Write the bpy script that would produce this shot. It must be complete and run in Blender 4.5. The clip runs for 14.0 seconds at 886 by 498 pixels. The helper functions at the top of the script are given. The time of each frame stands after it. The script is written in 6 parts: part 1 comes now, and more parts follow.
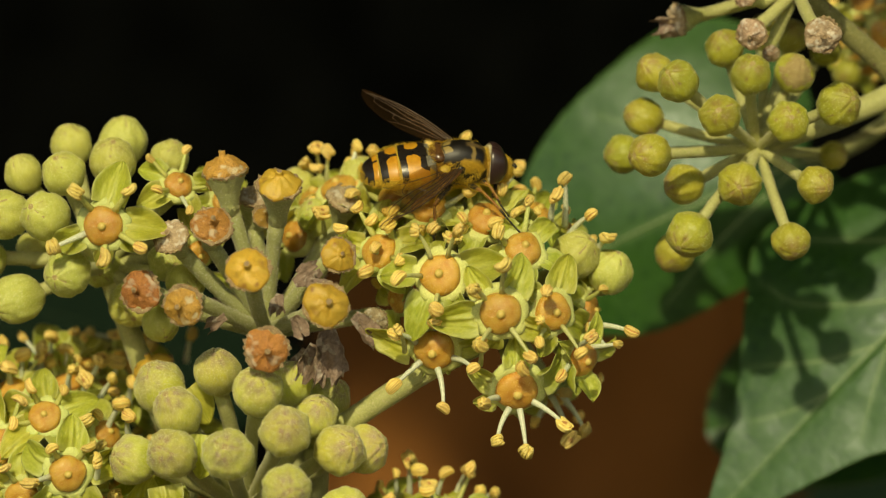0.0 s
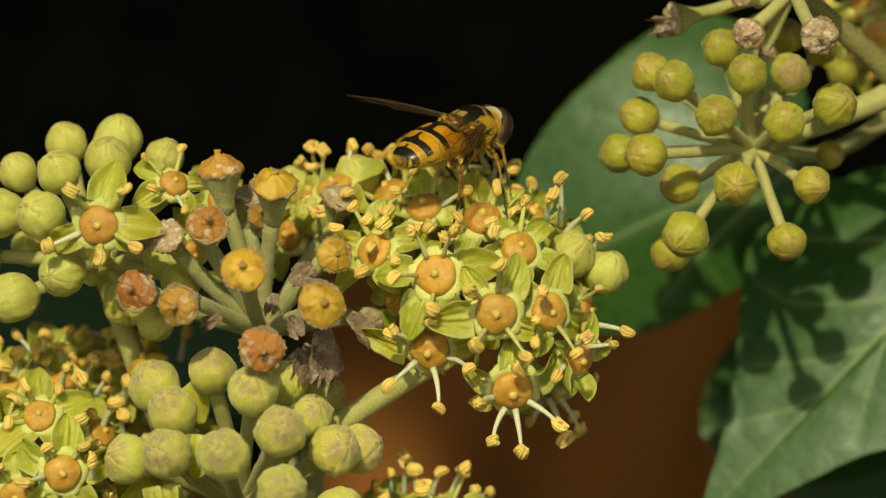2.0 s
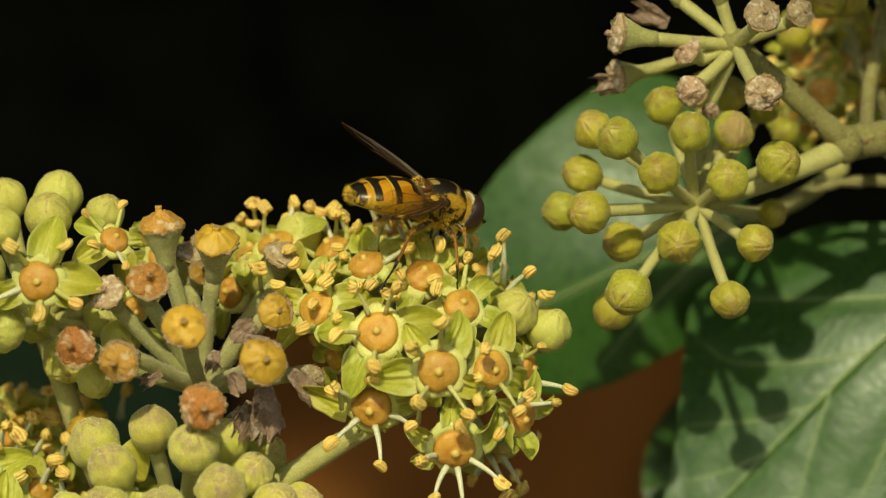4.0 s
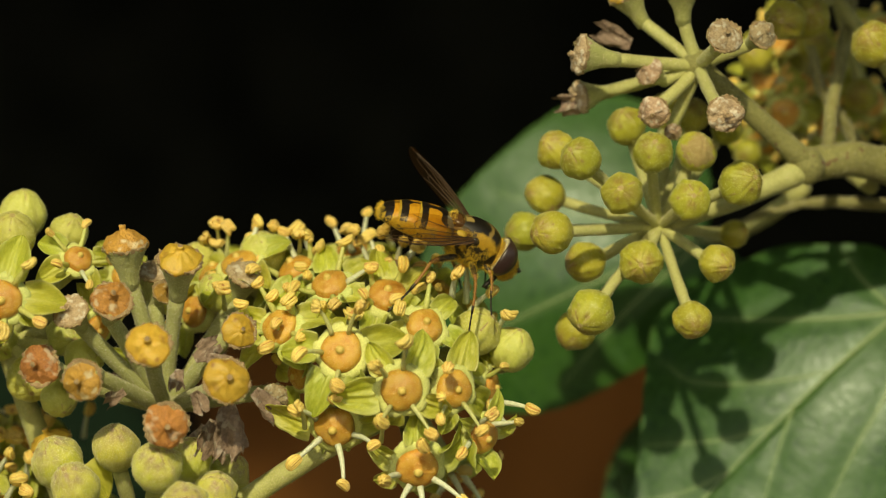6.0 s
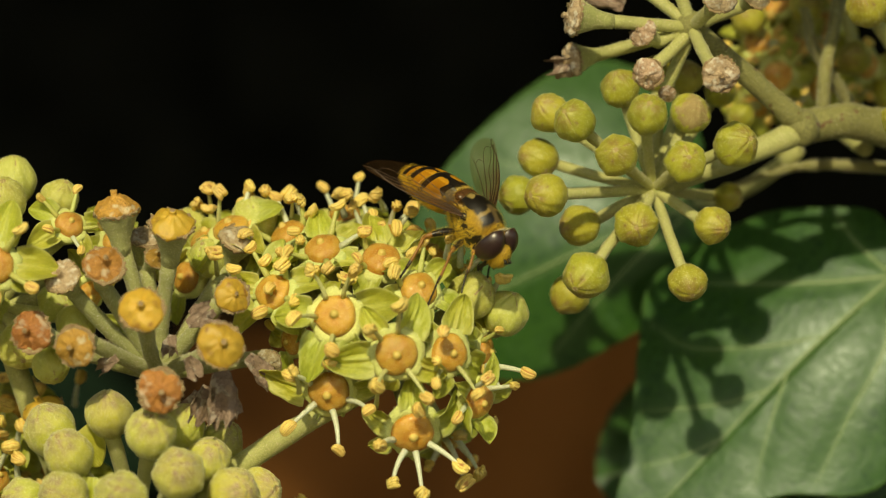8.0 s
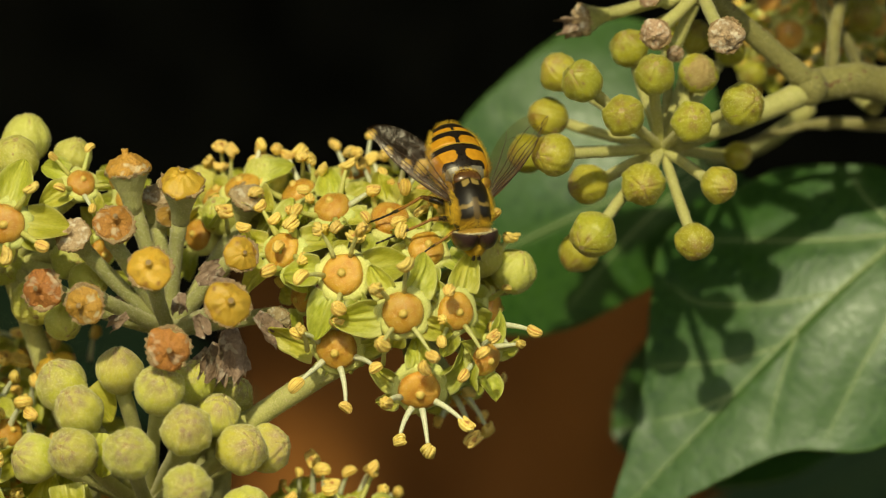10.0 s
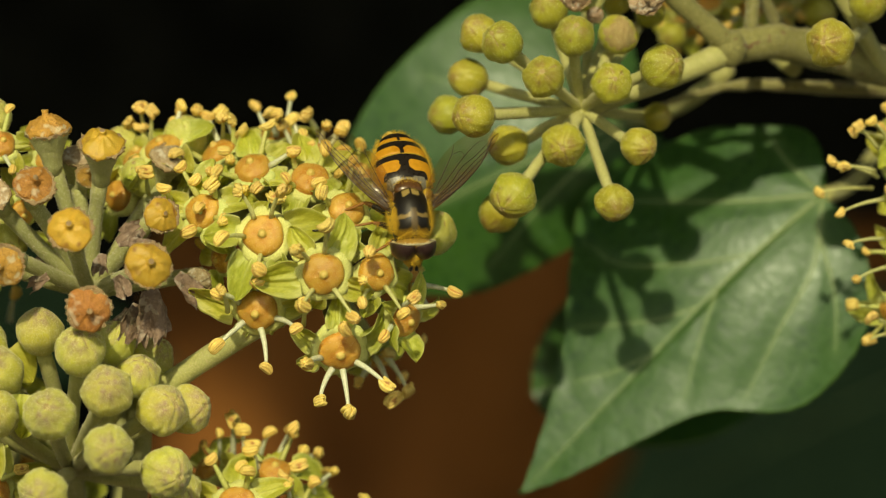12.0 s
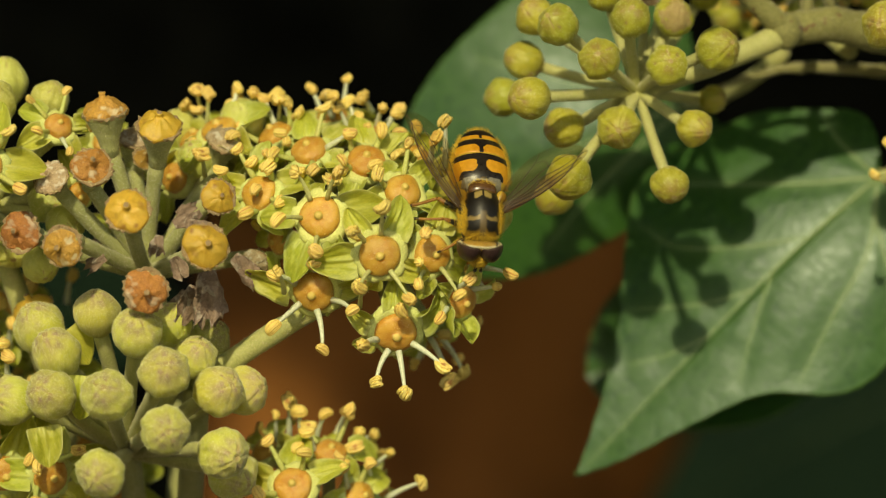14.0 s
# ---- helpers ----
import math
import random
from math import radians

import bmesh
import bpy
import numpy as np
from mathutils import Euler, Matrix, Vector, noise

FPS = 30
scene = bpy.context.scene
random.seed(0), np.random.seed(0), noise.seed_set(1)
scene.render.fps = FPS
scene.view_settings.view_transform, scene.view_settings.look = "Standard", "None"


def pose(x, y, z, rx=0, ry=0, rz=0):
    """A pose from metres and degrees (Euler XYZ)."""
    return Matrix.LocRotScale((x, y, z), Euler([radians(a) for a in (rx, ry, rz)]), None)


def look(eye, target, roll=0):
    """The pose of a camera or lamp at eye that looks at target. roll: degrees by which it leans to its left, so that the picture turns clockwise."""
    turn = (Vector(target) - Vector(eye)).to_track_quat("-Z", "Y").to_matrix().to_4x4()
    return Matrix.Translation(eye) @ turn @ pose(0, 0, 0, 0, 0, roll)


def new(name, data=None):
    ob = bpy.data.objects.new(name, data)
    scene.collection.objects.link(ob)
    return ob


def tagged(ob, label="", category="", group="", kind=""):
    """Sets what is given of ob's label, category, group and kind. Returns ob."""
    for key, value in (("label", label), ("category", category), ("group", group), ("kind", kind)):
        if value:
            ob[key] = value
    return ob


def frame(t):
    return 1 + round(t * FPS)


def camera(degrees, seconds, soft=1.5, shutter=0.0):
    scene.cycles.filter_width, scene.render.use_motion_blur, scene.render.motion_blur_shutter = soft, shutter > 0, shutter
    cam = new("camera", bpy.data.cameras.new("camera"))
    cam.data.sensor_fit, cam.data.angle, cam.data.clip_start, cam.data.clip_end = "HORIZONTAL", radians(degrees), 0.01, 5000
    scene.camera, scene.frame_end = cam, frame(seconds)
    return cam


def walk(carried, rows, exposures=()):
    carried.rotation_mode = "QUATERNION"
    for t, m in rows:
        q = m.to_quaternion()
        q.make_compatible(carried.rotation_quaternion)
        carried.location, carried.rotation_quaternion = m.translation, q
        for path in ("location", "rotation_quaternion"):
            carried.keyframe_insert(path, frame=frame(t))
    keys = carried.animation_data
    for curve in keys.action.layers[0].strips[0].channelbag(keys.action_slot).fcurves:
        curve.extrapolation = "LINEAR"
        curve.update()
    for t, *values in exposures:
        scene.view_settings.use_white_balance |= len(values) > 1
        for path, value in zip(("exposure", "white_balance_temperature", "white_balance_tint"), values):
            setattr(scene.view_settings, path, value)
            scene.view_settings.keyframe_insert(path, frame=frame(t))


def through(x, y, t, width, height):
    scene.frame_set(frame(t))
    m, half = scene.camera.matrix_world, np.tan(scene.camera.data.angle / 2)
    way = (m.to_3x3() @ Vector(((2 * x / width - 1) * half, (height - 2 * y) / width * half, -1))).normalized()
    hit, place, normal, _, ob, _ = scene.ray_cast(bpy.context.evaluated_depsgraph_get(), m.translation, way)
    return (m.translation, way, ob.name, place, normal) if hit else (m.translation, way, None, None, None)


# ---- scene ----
LENS = 12.0
cam = camera(LENS, 14.0, soft=1.2)
cam.data.dof.use_dof = True
cam.data.dof.focus_distance = 0.334
cam.data.dof.aperture_fstop = 24.0
walk(cam, [
    (0, pose(0.00002, -0.33907, 0.00001, 90.0000, 0.0004, -0.0000)),
    (0.5, pose(-0.00095, -0.33740, 0.00076, 90.2020, 0.1573, -0.2627)),
    (1, pose(-0.00018, -0.33822, 0.00355, 89.7593, -0.2166, -0.6387)),
    (1.5, pose(0.00022, -0.34059, 0.00085, 90.2739, -0.0767, -0.3871)),
    (2, pose(-0.00070, -0.33860, 0.00146, 89.7483, -0.1128, -0.1812)),
    (2.5, pose(0.00018, -0.33828, 0.00211, 89.9719, -0.2572, -0.1819)),
    (2.7, pose(0.00152, -0.33846, 0.00341, 90.0778, -0.2269, -0.1036)),
    (4.8, pose(-0.00293, -0.33629, -0.00153, 90.9519, -0.2568, -1.5862)),
    (5, pose(-0.00065, -0.33735, -0.00029, 90.7630, -0.2703, -1.2193)),
    (5.5, pose(-0.00170, -0.33691, -0.00124, 90.8067, -0.0892, -1.5777)),
    (6, pose(-0.00188, -0.33793, -0.00029, 91.0958, -0.3632, -1.6718)),
    (6.5, pose(-0.00165, -0.33857, 0.00010, 90.9321, -0.5184, -1.9406)),
    (7, pose(-0.00124, -0.33832, -0.00083, 91.0535, -0.3888, -1.5664)),
    (7.5, pose(-0.00218, -0.33731, -0.00037, 91.0795, -0.3485, -1.7329)),
    (8, pose(-0.00425, -0.33548, -0.00264, 91.0093, -0.0151, -2.1675)),
    (8.2, pose(-0.00125, -0.33823, 0.00027, 90.2953, -0.3594, -1.6406)),
    (10.3, pose(0.00223, -0.33881, 0.00027, 89.7880, -0.1847, -0.9401)),
    (10.5, pose(0.00126, -0.33791, 0.00063, 89.5800, -0.2240, -1.1631)),
    (11, pose(-0.00008, -0.33711, -0.00141, 90.0032, -0.1087, -1.4896)),
    (11.5, pose(-0.00026, -0.33806, -0.00258, 90.3363, 0.0040, -1.8021)),
    (12, pose(0.00187, -0.33929, 0.00040, 89.3997, -0.1931, -2.0828)),
    (12.5, pose(0.00128, -0.33877, -0.00232, 89.7554, 0.1798, -2.0760)),
    (13, pose(0.00089, -0.33878, -0.00221, 89.9817, 0.1571, -1.6880)),
    (13.5, pose(0.00100, -0.33946, -0.00281, 89.8504, 0.0690, -1.2459)),
    (14, pose(0.00133, -0.33998, -0.00042, 89.2909, -0.2027, -1.4111)),
], exposures=[(0, -0.31, 8700, -3), (2.7, -0.31, 8700, -3), (4.8, -0.22, 8700, -3), (14, -0.22, 8700, -3)])

# ---- light ----
SUN_WAY = Vector((0.16, 1.0, -0.60)).normalized()
world = bpy.data.worlds.new("sky")
scene.world = world
world.use_nodes = True
wn = world.node_tree.nodes
sky = wn.new("ShaderNodeTexSky")
sky.sky_type = "NISHITA"
sky.sun_disc = False
sky.sun_elevation = math.asin(-SUN_WAY.z)
sky.sun_rotation = math.pi + math.atan2(SUN_WAY.x, SUN_WAY.y)
wn["Background"].inputs[1].default_value = 0.13
world.node_tree.links.new(sky.outputs[0], wn["Background"].inputs[0])
sun = new("sun", bpy.data.lights.new("sun", "SUN"))
sun.data.energy = 3.4
sun.data.angle = radians(1.1)
sun.data.color = (1.0, 0.918, 0.71)
sun.matrix_basis = look((0, 0, 0), SUN_WAY)

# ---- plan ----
# u to the right and v down, 22 to the millimetre at depth 0; depth in millimetres away from the viewer
FAR = 0.33906
F_PLAN = 784 / math.tan(radians(LENS / 2))
UNIT = 1 / 22000.0


def at(u, v, depth=0.0):
    k = (FAR + depth * 0.001) / F_PLAN
    return Vector(((u - 784) * k, depth * 0.001, (441 - v) * k))


def way(right, up, away):
    return Vector((right, away, up)).normalized()


# ---- materials ----
def material(name, base, other=None, scale=1000.0, fine=None, rough=0.55, bump=0.3, depth=0.00005, metal=0.0,
             sheen=0.0, through=0.0, coords="Object", spots=None, spot_scale=None, spot_at=0.62, spot_soft=0.06, stretch=None,
             per_piece=0.0, tip=None, tip_at=0.75, coat=0.0, spec=0.5, soft=0.0, veil=1.25, hue=1.0, net=0.0, pale=None):
    """Two scales of colour noise, fine relief; spots: a third colour in flecks; tip: colour of the upper end of a piece."""
    m = bpy.data.materials.new(name)
    m.use_nodes = True
    nt = m.node_tree
    n, link = nt.nodes, nt.links.new
    p = n["Principled BSDF"]
    tc = n.new("ShaderNodeTexCoord")
    src = tc.outputs[coords]
    if stretch:
        mp = n.new("ShaderNodeMapping")
        mp.inputs["Scale"].default_value = stretch
        link(src, mp.inputs[0])
        src = mp.outputs[0]
    other = other or tuple(c * 0.7 for c in base)
    fine = fine or scale * 6

    def noise_tex(s, detail=3.0):
        t = n.new("ShaderNodeTexNoise")
        t.inputs["Scale"].default_value = s
        t.inputs["Detail"].default_value = detail
        link(src, t.inputs["Vector"])
        return t

    def mix(fac, a, b, kind="MIX"):
        x = n.new("ShaderNodeMix")
        x.data_type = "RGBA"
        x.blend_type = kind
        for sock, val in ((x.inputs["Factor"], fac), (x.inputs["A"], a), (x.inputs["B"], b)):
            if isinstance(val, bpy.types.NodeSocket):
                link(val, sock)
            elif isinstance(val, tuple):
                sock.default_value = (*val, 1)
            else:
                sock.default_value = val
        return x.outputs["Result"]

    def ramp(sock, lo, hi):
        r = n.new("ShaderNodeMapRange")
        r.inputs["From Min"].default_value, r.inputs["From Max"].default_value = lo, hi
        link(sock, r.inputs["Value"])
        return r.outputs["Result"]

    big, small = noise_tex(scale, 4), noise_tex(fine, 2)
    col = mix(ramp(big.outputs["Fac"], 0.32, 0.68), base, other)
    col = mix(ramp(small.outputs["Fac"], 0.3, 0.75), col, tuple(min(1, c * veil + 0.01 * (veil - 1) * 4) for c in base))
    if tip:
        sep = n.new("ShaderNodeSeparateXYZ")
        link(src, sep.inputs[0])
        add = n.new("ShaderNodeMath")
        add.operation = "MULTIPLY_ADD"
        link(big.outputs["Fac"], add.inputs[0])
        add.inputs[1].default_value = 0.7
        link(sep.outputs["Z"], add.inputs[2])
        smudge = noise_tex(2.3, 5)
        both = n.new("ShaderNodeMath")
        both.operation = "MULTIPLY"
        link(ramp(add.outputs[0], tip_at + 0.15, tip_at + 0.55), both.inputs[0])
        link(ramp(smudge.outputs["Fac"], 0.27, 0.60), both.inputs[1])
        col = mix(both.outputs[0], col, tip)
    if spots:
        sp = noise_tex(spot_scale or fine * 0.5, 1)
        col = mix(ramp(sp.outputs["Fac"], spot_at, spot_at + spot_soft), col, spots)
    if net:
        # fine mesh of veins
        cells = n.new("ShaderNodeTexVoronoi")
        cells.feature = "DISTANCE_TO_EDGE"
        cells.inputs["Scale"].default_value = net
        bent = n.new("ShaderNodeMix")
        bent.data_type = "VECTOR"
        bent.inputs["Factor"].default_value = 0.0012
        link(src, bent.inputs["A"])
        link(big.outputs["Color"], bent.inputs["B"])
        link(bent.outputs["Result"], cells.inputs["Vector"])
        col = mix(ramp(cells.outputs["Distance"], 0.09, 0.0), col, tuple(c * 1.14 + 0.002 for c in base))
    if pale:
        # pale where the mesh says so: along veins and rims
        mark = n.new("ShaderNodeAttribute")
        mark.attribute_name = "pale"
        col = mix(mark.outputs["Fac"], col, pale)
    if per_piece:
        info = n.new("ShaderNodeObjectInfo")
        hsv = n.new("ShaderNodeHueSaturation")
        link(col, hsv.inputs["Color"])
        link(ramp(info.outputs["Random"], 0, 1), hsv.inputs["Value"])
        v = n.new("ShaderNodeMapRange")
        v.inputs["To Min"].default_value, v.inputs["To Max"].default_value = 1 - per_piece, 1 + per_piece
        link(info.outputs["Random"], v.inputs["Value"])
        link(v.outputs[0], hsv.inputs["Value"])
        h = n.new("ShaderNodeMapRange")
        h.inputs["To Min"].default_value, h.inputs["To Max"].default_value = 0.5 + 0.1 * hue * per_piece, 0.5 - 0.1 * hue * per_piece
        wob = n.new("ShaderNodeMath")
        wob.operation = "FRACT"
        mul = n.new("ShaderNodeMath")
        mul.operation = "MULTIPLY"
        mul.inputs[1].default_value = 7.31
        link(info.outputs["Random"], mul.inputs[0])
        link(mul.outputs[0], wob.inputs[0])
        link(wob.outputs[0], h.inputs["Value"])
        link(h.outputs[0], hsv.inputs["Hue"])
        col = hsv.outputs[0]
    link(col, p.inputs["Base Color"])
    rr = n.new("ShaderNodeMapRange")
    rr.inputs["To Min"].default_value, rr.inputs["To Max"].default_value = max(0.05, rough - 0.1), min(1, rough + 0.12)
    link(small.outputs["Fac"], rr.inputs["Value"])
    link(rr.outputs[0], p.inputs["Roughness"])
    p.inputs["Metallic"].default_value = metal
    p.inputs["Specular IOR Level"].default_value = spec
    p.inputs["Sheen Weight"].default_value = sheen
    p.inputs["Coat Weight"].default_value = coat
    if soft:
        p.inputs["Subsurface Weight"].default_value = soft
        p.inputs["Subsurface Radius"].default_value = (1.0, 0.9, 0.4)
        p.inputs["Subsurface Scale"].default_value = 0.0010
    if bump:
        b1 = n.new("ShaderNodeBump")
        b1.inputs["Strength"].default_value = bump
        b1.inputs["Distance"].default_value = depth
        link(small.outputs["Fac"], b1.inputs["Height"])
        b2 = n.new("ShaderNodeBump")
        b2.inputs["Strength"].default_value = bump * 0.8
        b2.inputs["Distance"].default_value = depth * 3
        link(big.outputs["Fac"], b2.inputs["Height"])
        link(b1.outputs[0], b2.inputs["Normal"])
        link(b2.outputs[0], p.inputs["Normal"])
    if through:
        tr = n.new("ShaderNodeBsdfTranslucent")
        link(col, tr.inputs["Color"])
        ms = n.new("ShaderNodeMixShader")
        ms.inputs[0].default_value = through
        link(p.outputs[0], ms.inputs[1])
        link(tr.outputs[0], ms.inputs[2])
        link(ms.outputs[0], n["Material Output"].inputs[0])
    return m


def wing_material():
    """Clear membrane; the mesh's own "smoke" says where it is stained brown."""
    m = bpy.data.materials.new("wing membrane")
    m.use_nodes = True
    n, link = m.node_tree.nodes, m.node_tree.links.new
    p = n["Principled BSDF"]
    p.inputs["Roughness"].default_value = 0.22
    p.inputs["Specular IOR Level"].default_value = 0.5
    tc = n.new("ShaderNodeTexCoord")
    nz = n.new("ShaderNodeTexNoise")
    nz.inputs["Scale"].default_value = 900
    nz.inputs["Detail"].default_value = 4
    link(tc.outputs["Object"], nz.inputs["Vector"])
    smoke, thick = n.new("ShaderNodeAttribute"), n.new("ShaderNodeMath")
    smoke.attribute_name = "smoke"
    thick.operation = "MULTIPLY_ADD"
    link(nz.outputs["Fac"], thick.inputs[0])
    thick.inputs[1].default_value = 0.20
    link(smoke.outputs["Fac"], thick.inputs[2])
    p.inputs["Base Color"].default_value = (0.09, 0.045, 0.018, 1)
    bp = n.new("ShaderNodeBump")
    bp.inputs["Strength"].default_value = 0.6
    bp.inputs["Distance"].default_value = 0.00012
    link(nz.outputs["Fac"], bp.inputs["Height"])
    link(bp.outputs[0], p.inputs["Normal"])
    tr = n.new("ShaderNodeBsdfTransparent")
    tr.inputs[0].default_value = (0.90, 0.82, 0.66, 1)
    ms = n.new("ShaderNodeMixShader")
    link(thick.outputs[0], ms.inputs[0])
    link(tr.outputs[0], ms.inputs[1])
    link(p.outputs[0], ms.inputs[2])
    link(ms.outputs[0], n["Material Output"].inputs[0])
    return m


def thorax_material():
    """Golden cuticle whose back bears a broad black band, dusty bars and a pair of black spots; x forward, y across."""
    m = bpy.data.materials.new("banded thorax cuticle")
    m.use_nodes = True
    n, link = m.node_tree.nodes, m.node_tree.links.new
    p = n["Principled BSDF"]
    tc, sep = n.new("ShaderNodeTexCoord"), n.new("ShaderNodeSeparateXYZ")
    link(tc.outputs["Object"], sep.inputs[0])

    def noise_of(scale):
        t = n.new("ShaderNodeTexNoise")
        t.inputs["Scale"].default_value = scale
        link(tc.outputs["Object"], t.inputs["Vector"])
        return t.outputs["Fac"]

    def calc(kind, a, b=None, c=None):
        x = n.new("ShaderNodeMath")
        x.operation = kind
        for sock, val in zip(x.inputs, (a, b, c)):
            if isinstance(val, bpy.types.NodeSocket):
                link(val, sock)
            elif val is not None:
                sock.default_value = val
        return x.outputs[0]

    def step(a, lo, hi):
        r = n.new("ShaderNodeMapRange")
        r.inputs["From Min"].default_value, r.inputs["From Max"].default_value = lo, hi
        link(a, r.inputs["Value"])
        return r.outputs[0]

    def mixed(fac, a, b):
        x = n.new("ShaderNodeMix")
        x.data_type = "RGBA"
        for sock, val in ((x.inputs["Factor"], fac), (x.inputs["A"], a), (x.inputs["B"], b)):
            if isinstance(val, bpy.types.NodeSocket):
                link(val, sock)
            else:
                sock.default_value = val
        return x.outputs["Result"]
    fine, blotch = noise_of(2600), noise_of(800)
    across = calc("ABSOLUTE", sep.outputs["Y"])
    # dusty bars run back at the midline and towards the sides
    along = calc("MULTIPLY_ADD", fine, 0.00030, sep.outputs["X"])
    wave = calc("COSINE", calc("MULTIPLY", across, 5200.0))
    along = calc("MULTIPLY_ADD", wave, 0.00009, along)
    cr = n.new("ShaderNodeValToRGB")
    dark, dust, gold = (0.008, 0.006, 0.004, 1), (0.24, 0.165, 0.05, 1), (0.26, 0.15, 0.018, 1)
    cr.color_ramp.elements[0].color, cr.color_ramp.elements[1].position, cr.color_ramp.elements[1].color = gold, 0.92, gold
    for q, c in [(0.14, gold), (0.18, dark), (0.66, dark), (0.69, dust), (0.73, dust), (0.76, dark), (0.88, dark)]:
        cr.color_ramp.elements.new(q).color = c
    link(step(along, -0.0020, 0.0025), cr.inputs[0])
    # dusty line between the two front spots
    front = calc("MULTIPLY", step(sep.outputs["X"], 0.00045, 0.00070), step(across, 0.00034, 0.00016))
    top = mixed(front, cr.outputs[0], (0.11, 0.075, 0.032, 1))
    # a pair of dusty spots behind the black band, a dark line between them
    pair = calc("MULTIPLY", step(across, 0.00004, 0.00012), step(across, 0.00074, 0.00062))
    pair = calc("MULTIPLY", pair, calc("MULTIPLY", step(along, -0.00120, -0.00108), step(along, -0.00052, -0.00062)))
    top = mixed(pair, top, (0.30, 0.22, 0.075, 1))
    flank = mixed(step(blotch, 0.50, 0.58), (0.012, 0.008, 0.004, 1), (0.36, 0.22, 0.024, 1))
    edge = calc("MAXIMUM", step(calc("MULTIPLY_ADD", fine, 0.0003, across), 0.00128, 0.00146), step(sep.outputs["Z"], 0.0002, -0.0003))
    link(mixed(edge, top, flank), p.inputs["Base Color"])
    p.inputs["Roughness"].default_value = 0.45
    bp = n.new("ShaderNodeBump")
    bp.inputs["Strength"].default_value = 0.35
    bp.inputs["Distance"].default_value = 0.00004
    link(fine, bp.inputs["Height"])
    link(bp.outputs[0], p.inputs["Normal"])
    return m


BUD = material("bud skin", (0.53, 0.525, 0.075), (0.38, 0.41, 0.045), 1.4, 20, 0.55, 0.7, 0.00008, sheen=0.2, per_piece=0.12,
               spots=(0.62, 0.61, 0.34), spot_scale=24, spot_at=0.61, tip=(0.38, 0.27, 0.17), tip_at=0.42, soft=0.25, stretch=(1.5, 1.5, 0.6))
BUD_LIME = material("lime bud skin", (0.52, 0.53, 0.13), (0.38, 0.41, 0.065), 1.4, 16, 0.5, 0.5, 0.00006, per_piece=0.10,
                    spots=(0.66, 0.66, 0.38), spot_scale=22, spot_at=0.63, tip=(0.33, 0.22, 0.09), tip_at=0.62, soft=0.25, veil=1.15, stretch=(1.6, 1.6, 0.5))
BUD_SMOOTH = material("smooth bud skin", (0.37, 0.355, 0.045), (0.24, 0.262, 0.022), 1.5, 18, 0.46, 0.35, 0.00006, per_piece=0.12,
                      spots=(0.24, 0.15, 0.06), spot_scale=3.0, spot_at=0.66, spot_soft=0.12, tip=(0.28, 0.16, 0.07), tip_at=0.48, soft=0.3, stretch=(1.6, 1.6, 0.5))
PETAL = material("petal", (0.56, 0.575, 0.095), (0.40, 0.45, 0.042), 1.0, 7, 0.46, 0.4, 0.00007, through=0.24, per_piece=0.14, soft=0.3, veil=1.12, stretch=(0.6, 1.5, 1.0),
                 spots=(0.68, 0.69, 0.22), spot_scale=6, spot_at=0.66, spot_soft=0.15, pale=(0.70, 0.72, 0.26))
DISC = material("nectar disc", (0.52, 0.24, 0.036), (0.37, 0.145, 0.020), 1.6, 26, 0.28, 0.6, 0.00008, per_piece=0.12, soft=0.4, hue=0.5, coat=0.3,
                spots=(0.80, 0.60, 0.30), spot_scale=17, spot_at=0.66, spot_soft=0.05, tip=(0.66, 0.39, 0.085), tip_at=0.15)
DISC_OLD = material("aged nectar disc", (0.55, 0.345, 0.05), (0.46, 0.205, 0.032), 1.1, 14, 0.45, 0.6, 0.00008, per_piece=0.16,
                    spots=(0.29, 0.125, 0.035), spot_scale=2.0, spot_at=0.60, spot_soft=0.20, tip=(0.55, 0.36, 0.06), tip_at=0.12)
DISC_PINK = material("withering disc", (0.45, 0.225, 0.05), (0.27, 0.115, 0.035), 1.4, 12, 0.6, 0.9, 0.00014, per_piece=0.2,
                     spots=(0.58, 0.46, 0.30), spot_scale=2.0, spot_at=0.58, spot_soft=0.14)
DISC_DRY = material("dried disc", (0.42, 0.32, 0.21), (0.24, 0.15, 0.09), 2.0, 9, 0.75, 0.9, 0.00012, per_piece=0.2,
                    spots=(0.62, 0.56, 0.46), spot_scale=2.6, spot_at=0.54, spot_soft=0.14)
CALYX = material("calyx", (0.57, 0.61, 0.23), (0.47, 0.52, 0.15), 1.5, 14, 0.65, 0.6, 0.00007, sheen=0.1, per_piece=0.1)
RIM = material("withered rim", (0.26, 0.17, 0.09), (0.38, 0.29, 0.17), 4, 20, 0.8, 0.8, 0.0001)
CALYX_GREY = material("grey downy calyx", (0.345, 0.355, 0.145), (0.245, 0.265, 0.09), 2.5, 16, 0.75, 0.8, 0.00008, sheen=0.2,
                      spots=(0.52, 0.51, 0.38), spot_scale=22, spot_at=0.62)
CALYX_PALE = material("pale downy cup", (0.36, 0.375, 0.14), (0.26, 0.285, 0.09), 1.2, 12, 0.65, 0.6, 0.00006, sheen=0.15,
                      spots=(0.52, 0.48, 0.27), spot_scale=9, spot_at=0.63)
STALK_GREY = material("grey downy stalk", (0.345, 0.355, 0.145), (0.245, 0.265, 0.09), 900, 9000, 0.75, 0.8, 0.00008, sheen=0.2,
                      spots=(0.52, 0.51, 0.38), spot_scale=9000, spot_at=0.62)
